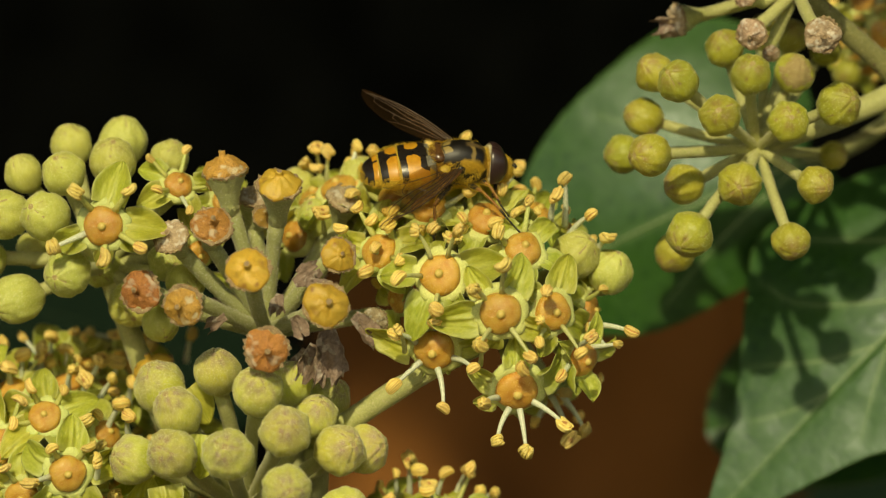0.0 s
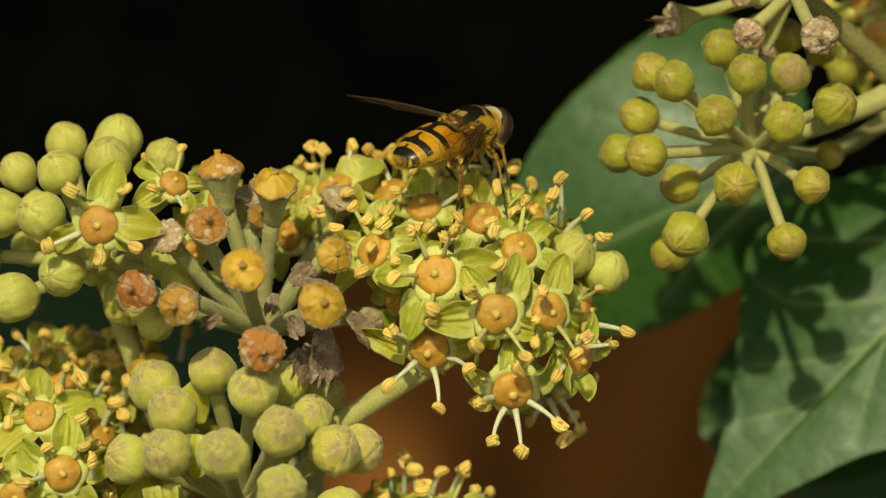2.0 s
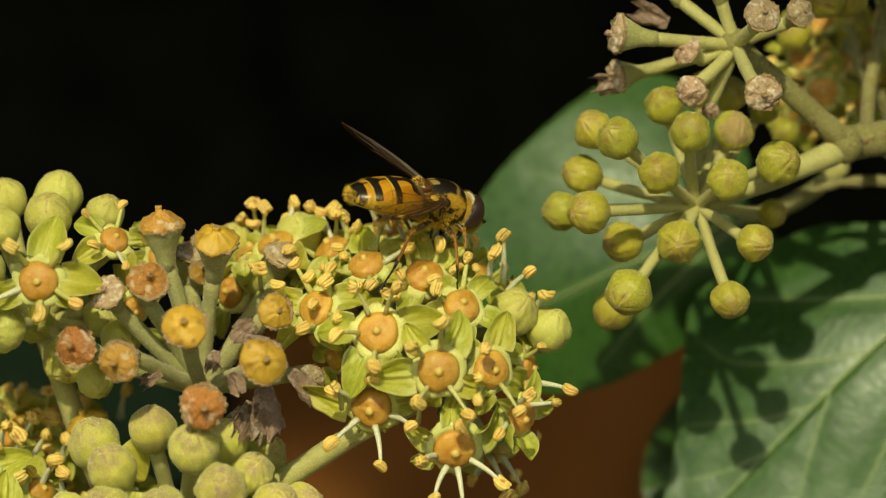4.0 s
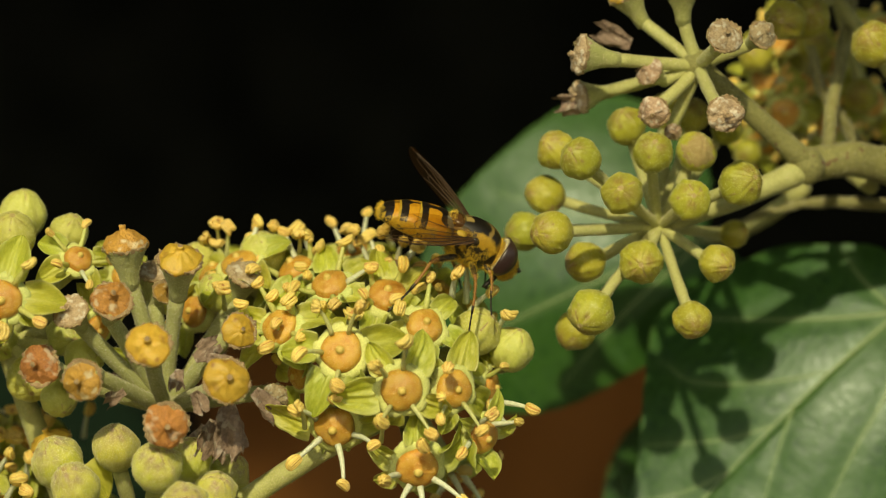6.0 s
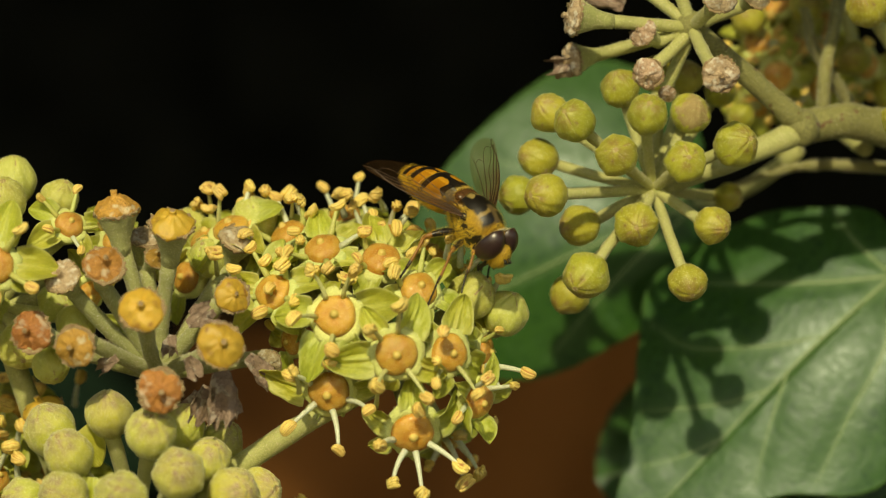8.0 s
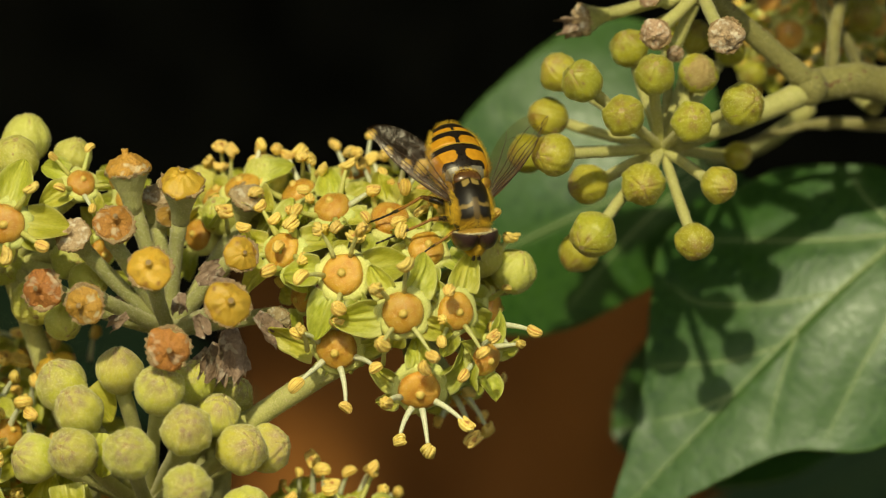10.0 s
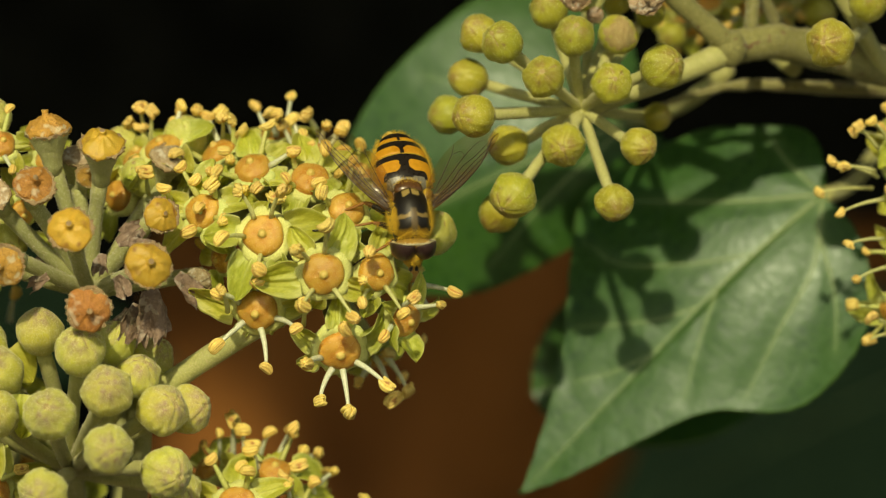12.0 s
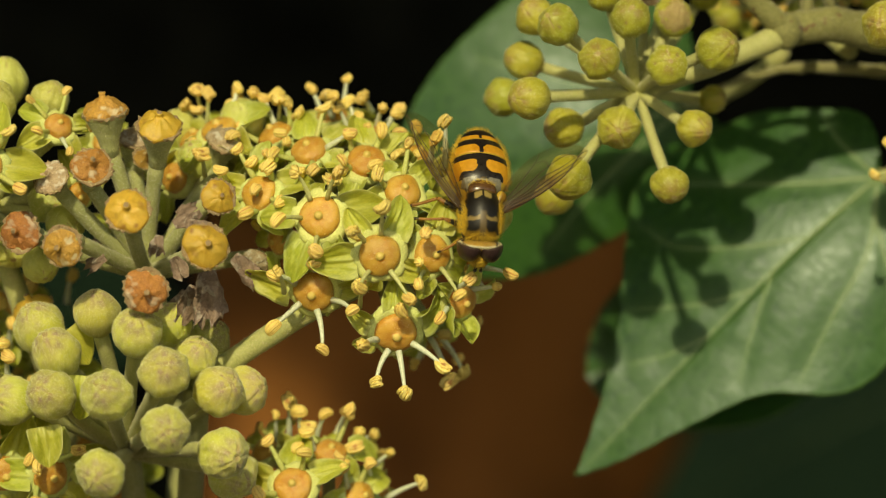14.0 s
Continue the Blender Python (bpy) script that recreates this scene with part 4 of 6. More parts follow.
# how the petals of the flowers in front lie: way up from the right in degrees, size, droop
SPREAD = {(780, 487): ((175, 1.0, 0.1), (246, 1.1, 0.05), (300, 0.7, 0.4), (12, 1.1, 0.0), (95, 0.6, 0.5)),
          (886, 554): ((188, 1.12, 0.0), (62, 1.12, -0.1), (335, 0.8, 0.3), (258, 0.6, 0.6), (128, 0.8, 0.35)),
          (770, 618): ((172, 1.15, 0.0), (8, 0.75, 0.4), (62, 0.8, 0.45), (305, 0.5, 0.7), (236, 0.5, 0.7)),
          (915, 690): ((158, 0.75, 0.5), (92, 0.8, 0.4), (26, 1.1, 0.2), (272, 0.45, 0.8), (212, 0.6, 0.6)),
          (978, 552): ((338, 1.15, 0.1), (70, 1.0, 0.1), (140, 0.7, 0.3), (262, 0.7, 0.5)),
          (1030, 636): ((150, 0.95, -0.9), (215, 1.0, -0.8), (280, 0.95, -0.9), (80, 0.95, -0.8), (10, 0.9, -0.5)),
          (183, 400): ((76, 1.12, 0.0), (0, 1.08, 0.0), (203, 1.0, 0.1), (268, 0.6, 0.5), (325, 0.6, 0.5)),
          (316, 328): ((150, 1.0, 0.1), (215, 1.05, 0.1), (20, 0.9, 0.2), (300, 0.9, 0.3))}


def main_umbel():
    """Open flowers on all sides of one centre, the fly's feeding place."""
    ob = thing("ivy_flower_umbel", A_HUB, "yellow-green ivy umbel in full flower with orange discs", "flower umbel", "umbels on the ivy")
    flowers = [  # u, v, depth, disc radius, tilt right, tilt down, spin, petals, stamens, lift
        (780, 487, -6, 36, -0.15, -0.15, 0.54, 5, 0, 0.6), (886, 554, -8, 36, 0.02, 0.1, 0.54, 5, 0, 0.5), (770, 618, -4, 36, -0.2, 0.35, 0.63, 5, 0, 0.3),
        (915, 690, -5, 37, 0.08, 0.5, 0.9, 4, 0, 0.05), (978, 552, -6, 33, 0.4, 0.05, -0.35, 5, 0, 0.7), (926, 442, -4, 32, 0.2, -0.45, 0.9, 5, 2, 0.7),
        (672, 446, -2, 33, -0.5, -0.35, 0.3, 5, 5, 0.7), (861, 389, -1, 34, 0.05, -0.65, 0.5, 5, 5, 0.8), (760, 371, 0, 32, -0.25, -0.7, 0.8, 5, 5, 0.8),
        (860, 340, 5, 30, 0.0, -0.95, 0.2, 5, 5, 0.9), (950, 380, 4, 30, 0.45, -0.8, 0.6, 5, 4, 0.8), (1030, 470, 5, 28, 0.9, -0.3, 0.1, 4, 3, 0.5),
        (1042, 548, 2, 28, 0.95, 0.1, 0.4, 4, 4, 0.6), (1030, 636, -3, 30, 0.62, 0.25, 0.3, 5, 3, 1.0), (700, 345, 4, 33, -0.5, -0.8, 0.5, 5, 3, 0.9),
        (560, 350, 6, 33, -0.4, -0.85, 0.2, 5, 2, 0.9), (600, 335, 4, 33, -0.3, -0.8, 0.7, 5, 1, 1.0), (523, 418, 6, 28, -0.6, -0.1, 0.5, 4, 3, 0.6),
        (705, 530, 0, 24, -0.8, 0.2, 0.5, 4, 2, 0.4), (985, 700, 8, 26, 0.6, 0.9, 0.5, 4, 5, 0.3), (800, 310, 10, 28, -0.1, -1.0, 0.5, 4, 2, 1.0)]
    leaning = {(780, 487): ((735, 408), (812, 408), (705, 492), (772, 550)), (886, 554): ((838, 512), (892, 470), (850, 612), (940, 632)),
               (770, 618): ((699, 592), (772, 570), (697, 683), (785, 722), (838, 652)), (915, 690): ((925, 652), (857, 715), (880, 780), (932, 800), (1000, 752)),
               (978, 552): ((955, 605), (1028, 625), (968, 515)), (1030, 640): ((1000, 672), (1098, 632), (1088, 665))}
    for i, (u, v, d, r, tr, td, spin, np_, ns, lift) in enumerate(flowers):
        p = at(u, v, d)
        axis = way(tr, -td, -math.sqrt(max(0.12, 1 - tr * tr - td * td)))
        add_flower(ob, p, axis, r * UNIT, spin, np_, ns, i, pale=(v > 600 or v < 345), broad=0.96, lift=lift, spread=SPREAD.get((u, v), ()))
        add_stalk(ob, A_HUB, p - axis * r * UNIT * 1.3, 11 * UNIT, 13 * UNIT, STALK, seed=i)
        # the stamens of the flowers that face the viewer, each leaning its own way
        for k, (tu, tv) in enumerate(leaning.get((u, v), ())):
            far = math.hypot(tu - u, tv - v)
            foot = at(u + (tu - u) / far * r * 0.95, v + (tv - v) / far * r * 0.95, d - 0.3)
            add_stamen(ob, foot, at(tu, tv, d - (3.0 if far < 90 else 1.5)), i * 10 + k, size=34 * UNIT, pale=v > 600)
    for i, (u, v, d, r, tr, td) in enumerate([(1080, 482, 2, 40, 0.3, -0.75), (1018, 452, 1, 42, 0.5, -0.5), (560, 385, 4, 34, -0.2, -0.5), (640, 318, 6, 42, -0.2, -0.8), (530, 330, 8, 34, -0.4, -0.8)]):
        add_bud(ob, A_HUB, at(u, v, d), r * UNIT, way(tr, -td, -0.5), i, BUDS_LIME, STALK)
    for i, (fu, fv, tu, tv, d) in enumerate([(575, 330, 560, 262, 6), (578, 330, 580, 268, 5), (640, 330, 632, 272, 7), (665, 325, 660, 266, 6), (548, 340, 540, 290, 7),
                                             (1045, 575, 1118, 587, -3), (1000, 400, 1000, 316, 0), (975, 390, 985, 345, -2), (1005, 420, 1046, 380, 0),
                                             (1055, 450, 1076, 420, 0), (985, 690, 1035, 762, 4), (975, 700, 1010, 778, 3), (870, 300, 853, 273, 6), (800, 310, 792, 273, 6),
                                             (880, 330, 889, 293, 4), (730, 330, 703, 272, 6)]):
        add_stamen(ob, at(fu, fv, d + 2), at(tu, tv, d), 100 + i, pale=i > 4)
    # anthers crowded over the upper flowers
    for i, (u, v) in enumerate([(705, 281), (739, 304), (801, 274), (848, 308), (719, 353), (685, 376), (603, 404), (658, 390), (569, 376), (665, 438), (818, 404), (746, 408), (801, 421), (896, 472), (841, 519), (773, 546), (705, 584), (850, 608), (957, 567), (624, 342)]):
        d = 3.0 - max(0, v - 300) * 0.05
        add_stamen(ob, at(u + 18 * math.sin(i * 2.4), v + 38, max(d + 3, -5)), at(u, v, max(d, -9)), 500 + i, size=34 * UNIT, pale=False)
    add_stalk(ob, at(850, 610, -3), at(560, 790, 0), 18 * UNIT, 21 * UNIT, STALK, 0.001, "peduncle", 3)
    add_stalk(ob, A_HUB, at(850, 610, -3), 17 * UNIT, 18 * UNIT, STALK, 0, "peduncle", 5)
    return ob


B_HUB = at(474, 590, 2)


def spent_umbel():
    ob = thing("spent_ivy_umbel", B_HUB, "fading ivy umbel of petal-less orange cups on thick grey-green stalks", "flower umbel", "umbels on the ivy")
    cups = [(398, 303, -2, 38, -0.12, -0.93, 0), (494, 328, -5, 39, 0.05, -0.78, 1), (376, 400, -7, 35, 0.1, -0.45, 4), (440, 478, -12, 38, -0.05, -0.35, 2),
            (600, 452, -6, 31, 0.35, -0.15, 3), (577, 540, -12, 39, 0.2, -0.2, 2), (472, 618, -11, 38, 0.1, 0.1, 5), (325, 540, -9, 35, -0.3, 0.1, 4),
            (250, 516, -6, 36, -0.35, -0.1, 5), (303, 420, -6, 31, -0.3, -0.45, 6), (448, 350, 2, 30, 0.1, -0.85, 6), (468, 385, 0, 22, 0.4, -0.5, 4), (612, 352, 2, 33, 0.25, -0.7, 6),
            (664, 568, -1, 23, -0.2, 0.25, 6)]
    for i, (u, v, d, r, tr, td, kind) in enumerate(cups):
        axis = way(tr, -td, -math.sqrt(max(0.1, 1 - tr * tr - td * td)))
        add_spent(ob, B_HUB, at(u, v, d), r * UNIT, axis, i, kind == 6, look_of=kind)
    base = B_HUB
    for i, (u, v, d, ang, size) in enumerate([(575, 585, -6, 78, 52), (590, 600, -7, 95, 44), (560, 610, -4, 110, 40), (520, 500, -5, -30, 30), (400, 560, -4, 150, 24), (495, 520, -4, 100, 22), (625, 560, -3, 40, 36), (480, 480, 1, 110, 30), (405, 520, 0, 140, 28), (530, 470, -2, 40, 30), (545, 500, -6, 20, 26), (520, 560, -8, 60, 24), (545, 620, 0, 120, 40)]):
        axis = Matrix.Rotation(radians(ang), 4, "Y") @ Matrix.Rotation(0.4 * (i % 3 - 1) + 1.57, 4, "X")
        part("bract", bract_mesh(i, size * UNIT), ob, Matrix.Translation(at(u, v, d) - base) @ axis, "crumpled grey-brown dry bract")
    add_stalk(ob, B_HUB, at(540, 800, 18), 24 * UNIT, 22 * UNIT, STALK_GREY, 0, "peduncle", 3)


C_HUB = at(190, 470, 4)


def left_umbel():
    ob = thing("ivy_bud_umbel", C_HUB, "yellow-green ivy umbel of plump downy buds with two open flowers", "flower umbel", "umbels on the ivy")
    for i, (u, v, d, r, tr, td) in enumerate([(218, 250, 6, 45, 0.1, -0.95), (127, 258, 6, 38, -0.2, -0.9), (200, 286, 0, 43, 0.05, -0.75), (113, 307, -1, 41, -0.25, -0.6),
                                              (42, 308, 3, 36, -0.4, -0.75), (12, 380, 0, 45, -0.6, -0.2), (82, 383, -4, 44, -0.5, -0.35), (32, 530, 0, 46, -0.8, 0.3),
                                              (120, 484, -4, 43, -0.4, 0.15), (300, 282, 4, 36, 0.35, -0.8), (65, 440, 8, 36, -0.5, 0.3), (298, 462, 2, 38, 0.4, 0.2),
                                              (235, 537, 2, 45, 0.1, 0.6), (328, 500, 0, 38, 0.5, 0.3), (285, 572, 0, 34, 0.3, 0.7), (-30, 460, 4, 42, -0.9, 0.1), (-60, 340, 8, 42, -0.9, -0.3), (180, 470, 4, 40, 0, 0.3)]):
        add_bud(ob, C_HUB, at(u, v, d), 0.95 * r * UNIT, way(tr, -td, -math.sqrt(max(0.1, 1 - tr * tr - td * td))), i, BUDS_LIME, STALK)
    for i, (u, v, d, r, tr, td, spin) in enumerate([(183, 400, -7, 34, -0.05, 0.05, 0.25), (316, 328, -1, 25, 0.3, -0.5, 0.5), (350, 450, 3, 26, 0.6, 0.3, 0.8), (440, 505, 4, 26, 0.5, 0.2, 0.4), (400, 360, 6, 26, 0.4, -0.4, 0.9)]):
        axis = way(tr, -td, -math.sqrt(max(0.1, 1 - tr * tr - td * td)))
        add_flower(ob, at(u, v, d), axis, r * UNIT, spin, 5 if i < 2 else 3, 5 if i < 2 else 0, 40 + i, lift=0.7, spread=SPREAD.get((u, v), ()))
        add_stalk(ob, C_HUB, at(u, v, d) - axis * r * UNIT * 1.3, 11 * UNIT, 13 * UNIT, STALK, seed=i)
    add_stalk(ob, C_HUB, at(330, 830, 8), 20 * UNIT, 22 * UNIT, STALK, 0, "peduncle", 3)


D_HUB = at(440, 905, 6)


def lower_bud_umbel():
    ob = thing("ivy_bud_umbel", D_HUB, "umbel of round pale green downy buds not yet open", "flower umbel", "umbels on the ivy")
    for i, (u, v, d, r, tr, td) in enumerate([(385, 660, -3, 41, -0.1, -0.85), (457, 694, -8, 43, 0.05, -0.6), (517, 680, 0, 37, 0.2, -0.85), (285, 688, -1, 46, -0.4, -0.8),
                                              (315, 730, -6, 43, -0.35, -0.6), (557, 738, -4, 39, 0.35, -0.6), (580, 710, 2, 40, 0.5, -0.7), (505, 765, -11, 44, 0.1, -0.35),
                                              (306, 804, -9, 43, -0.4, -0.25), (404, 805, -12, 45, -0.05, -0.3), (600, 796, -7, 44, 0.5, -0.25), (645, 796, -2, 42, 0.7, -0.2),
                                              (238, 815, -4, 43, -0.7, -0.25), (507, 866, -13, 44, 0.15, 0.0), (608, 906, -9, 44, 0.5, 0.1), (393, 943, -13, 42, -0.1, 0.15),
                                              (625, 945, -1, 44, 0.6, 0.3)]):
        add_bud(ob, D_HUB, at(u, v, d), r * UNIT, way(tr, -td, -math.sqrt(max(0.1, 1 - tr * tr - td * td))), i, BUDS, STALK, 12 * UNIT)
    add_spent(ob, D_HUB, at(272, 650, 2), 36 * UNIT, way(-0.4, 0.85, -0.4), 2)
    for k, (u, v, d, ang) in enumerate([(365, 770, -6, 95), (290, 860, -8, 80), (330, 690, -2, 50)]):
        m = Matrix.Translation(at(u, v, d) - D_HUB) @ Matrix.Rotation(radians(ang), 4, "Y") @ Matrix.Rotation(1.4, 4, "X") @ Matrix.Scale(36 * UNIT, 4)
        part("petal", PETALS[k], ob, m, "loose yellow-green petal")
    add_stalk(ob, D_HUB, at(480, 1130, 16), 22 * UNIT, 24 * UNIT, STALK_GREY, 0, "peduncle", 3)


E_HUB = at(70, 830, 14)


def lower_left_umbel():
    ob = thing("ivy_flower_umbel", E_HUB, "ivy umbel in full flower with crowded yellow anthers", "flower umbel", "umbels on the ivy")
    flowers = [(80, 738, -2, 29, -0.05, -0.4, 0.3), (8, 790, -2, 32, -0.3, -0.1, 0.7), (120, 838, -6, 32, 0.15, 0.05, 0.2), (190, 768, 2, 26, 0.6, -0.4, 0.5),
               (20, 690, 6, 28, -0.3, -0.8, 0.5), (120, 680, 8, 26, 0.1, -0.9, 0.5), (303, 948, 0, 32, 0.5, 0.2, 0.5), (223, 943, 0, 32, 0.2, 0.3, 0.1),
               (170, 900, 0, 30, 0.4, 0.3, 0.5), (40, 880, -4, 30, -0.1, 0.3, 0.2), (230, 860, 8, 32, 0.3, 0.0, 0.3), (345, 880, 14, 32, 0.2, 0.0, 0.9), (300, 760, 14, 30, 0.3, -0.3, 0.1), (430, 960, 14, 32, 0.1, 0.0, 0.6), (-50, 700, 4, 30, -0.7, -0.5, 0.2), (190, 690, 9, 24, 0.5, -0.8, 0.9), (130, 960, 2, 30, 0, 0.6, 0.4), (92, 645, 11, 28, 0.0, -0.75, 0.4), (152, 655, 11, 28, 0.3, -0.75, 0.8), (215, 645, 13, 28, 0.4, -0.6, 0.2)]
    for i, (u, v, d, r, tr, td, spin) in enumerate(flowers):
        axis = way(tr, -td, -math.sqrt(max(0.1, 1 - tr * tr - td * td)))
        add_flower(ob, at(u, v, d), axis, r * UNIT, spin, 5, 3, 60 + i, lift=0.7, broad=1.25)
        add_stalk(ob, E_HUB, at(u, v, d) - axis * r * UNIT * 1.3, 11 * UNIT, 13 * UNIT, STALK, seed=i)
    for i, (fu, fv, tu, tv, d) in enumerate([(95, 670, 92, 596, 10), (80, 680, 74, 617, 8), (150, 690, 180, 636, 6), (120, 690, 130, 655, 4), (20, 690, 15, 650, 4),
                                             (190, 760, 215, 715, 0), (230, 780, 228, 735, -2), (170, 720, 200, 670, 4), (330, 640, 340, 590, 14), (270, 620, 160, 590, 16), (40, 700, 40, 628, 6), (10, 690, 4, 610, 8), (120, 680, 118, 618, 9), (150, 720, 152, 672, 2), (200, 700, 206, 640, 8), (230, 720, 236, 676, 6), (140, 790, 150, 745, -4), (170, 850, 172, 815, -7), (260, 700, 268, 612, 12)]):
        add_stamen(ob, at(fu, fv, d + 2), at(tu, tv, d), 200 + i, size=37 * UNIT)
    add_stalk(ob, E_HUB, at(160, 1130, 18), 20 * UNIT, 22 * UNIT, STALK, 0, "peduncle", 3)


F_HUB = at(790, 1010, 16)


def bottom_umbel():
    ob = thing("ivy_flower_umbel", F_HUB, "lower ivy umbel with orange discs and spreading stamens", "flower umbel", "umbels on the ivy")
    for i, (u, v, d, r, tr, td, spin) in enumerate([(798, 908, 4, 31, 0.15, -0.75, 0.3), (733, 965, 0, 34, -0.1, -0.4, 0.3), (683, 900, 8, 26, -0.6, -0.6, 0.2), (850, 985, 4, 30, 0.6, -0.3, 0.6), (880, 960, 10, 28, 0.8, -0.5, 0.1)]):
        axis = way(tr, -td, -math.sqrt(max(0.1, 1 - tr * tr - td * td)))
        add_flower(ob, at(u, v, d), axis, r * UNIT, spin, 4, 4, 80 + i, lift=0.7)
        add_stalk(ob, F_HUB, at(u, v, d) - axis * r * UNIT * 1.3, 11 * UNIT, 13 * UNIT, STALK, seed=i)
    for i, (fu, fv, tu, tv, d) in enumerate([(725, 880, 725, 815, 6), (750, 900, 742, 832, 4), (770, 910, 757, 868, 2), (770, 900, 790, 836, 6), (800, 900, 830, 828, 5),
                                             (830, 910, 850, 868, 6), (840, 900, 876, 872, 8), (830, 930, 842, 895, 4), (860, 950, 905, 905, 6), (870, 950, 870, 925, 4), (900, 985, 960, 958, 4)]):
        add_stamen(ob, at(fu, fv, d + 2), at(tu, tv, d), 300 + i, size=35 * UNIT)
    add_stalk(ob, F_HUB, at(760, 1180, 20), 18 * UNIT, 20 * UNIT, STALK, 0, "peduncle", 3)


G_HUB = at(1342, 262, 6)
NODE = at(1610, 155, 8)


def bud_umbel():
    ob = thing("ivy_bud_umbel", G_HUB, "open umbel of smooth round olive-green buds on thin stalks", "flower umbel", "umbels on the ivy")
    for i, (u, v, d, r, tr, td) in enumerate([(1160, 130, 6, 37, -0.6, -0.5), (1201, 145, -1, 38, -0.5, -0.4), (1140, 208, 8, 37, -0.9, -0.3), (1105, 273, 8, 38, -0.95, 0.1),
                                              (1151, 274, -1, 40, -0.7, 0.05), (1212, 326, 6, 38, -0.9, 0.3), (1310, 325, 0.5, 41, -0.1, 0.15), (1222, 414, -1, 43, -0.5, 0.55),
                                              (1195, 446, 8, 38, -0.6, 0.75), (1400, 427, 1, 36, 0.2, 0.65), (1443, 326, 0.5, 34, 0.6, 0.25), (1484, 186, 0.5, 42, 0.55, -0.25),
                                              (1395, 216, -1, 38, 0.1, -0.2), (1275, 205, -2, 40, -0.15, -0.2), (1330, 133, 0, 38, 0.0, -0.5), (1405, 130, 4, 38, 0.3, -0.6),
                                              (1284, 86, 6, 37, -0.3, -0.7), (1402, 66, 10, 33, 0.2, -0.8), (1475, 275, 12, 28, 0.7, 0.1), (1460, 90, 12, 30, 0.5, -0.6), (1350, 60, 14, 34, 0.0, -0.9)]):
        add_bud(ob, G_HUB, at(u, v, d), 0.95 * r * UNIT, way(tr, -td, -math.sqrt(max(0.1, 1 - tr * tr - td * td))), i, BUDS_SMOOTH, STALK, 9 * UNIT, i in (2, 5, 15))
    v, f = ball((0, 0, 0), (21 * UNIT, 18 * UNIT, 21 * UNIT), 20, 14)
    part("hub", mesh_of("hub", [p * (1 + 0.15 * noise.noise(p * 1500)) for p in v], f, [STALK]), ob)
    add_stalk(ob, G_HUB, NODE, 17 * UNIT, 23 * UNIT, STALK, -0.0004, "peduncle", 3)


H_HUB = at(1410, -22, 4)


def top_spent_umbel():
    ob = thing("spent_ivy_umbel", H_HUB, "dried ivy umbel with pale brown seed cups on stout stalks", "flower umbel", "umbels on the ivy")
    cups = [(1200, -40, 0, 40, -0.95, -0.1, 1), (1322, -12, 2, 30, -0.6, -0.3, 1), (1331, 60, 0, 32, -0.25, 0.3, 1), (1456, 62, -5, 37, 0.1, 0.2, 1),
            (1455, -75, -3, 36, 0.15, -0.3, 1), (1522, -78, 0, 30, 0.4, -0.3, 1), (1200, 35, 6, 34, -0.9, 0.2, 1), (1280, -150, 4, 32, -0.5, -0.8, 0), (1378, -160, 2, 32, -0.1, -0.9, 0), (1365, 95, 4, 18, 0.0, 0.4, 1)]
    for i, (u, v, d, r, tr, td, dry) in enumerate(cups):
        add_spent(ob, H_HUB, at(u, v, d), (0.85 if dry else 1) * r * UNIT, way(tr, -td, -math.sqrt(max(0.1, 1 - tr * tr - td * td))), i, dry, STALK, 11)
    for i, (u, v, ang) in enumerate([(1225, 40, 170), (1290, -60, 200)]):
        part("bract", bract_mesh(20 + i, 40 * UNIT), ob, Matrix.Translation(at(u, v, 6) - H_HUB) @ Matrix.Rotation(radians(ang), 4, "Y") @ Matrix.Rotation(1.3, 4, "X"), "crumpled grey-brown dry bract")
    v, f = ball((0, 0, 0), (31 * UNIT, 24 * UNIT, 29 * UNIT), 20, 14)
    part("hub", mesh_of("hub", [p * (1 + 0.2 * noise.noise(p * 1300)) for p in v], f, [STEM]), ob)
    add_stalk(ob, H_HUB, NODE, 18 * UNIT, 22 * UNIT, STEM, 0.0006, "peduncle", 3)


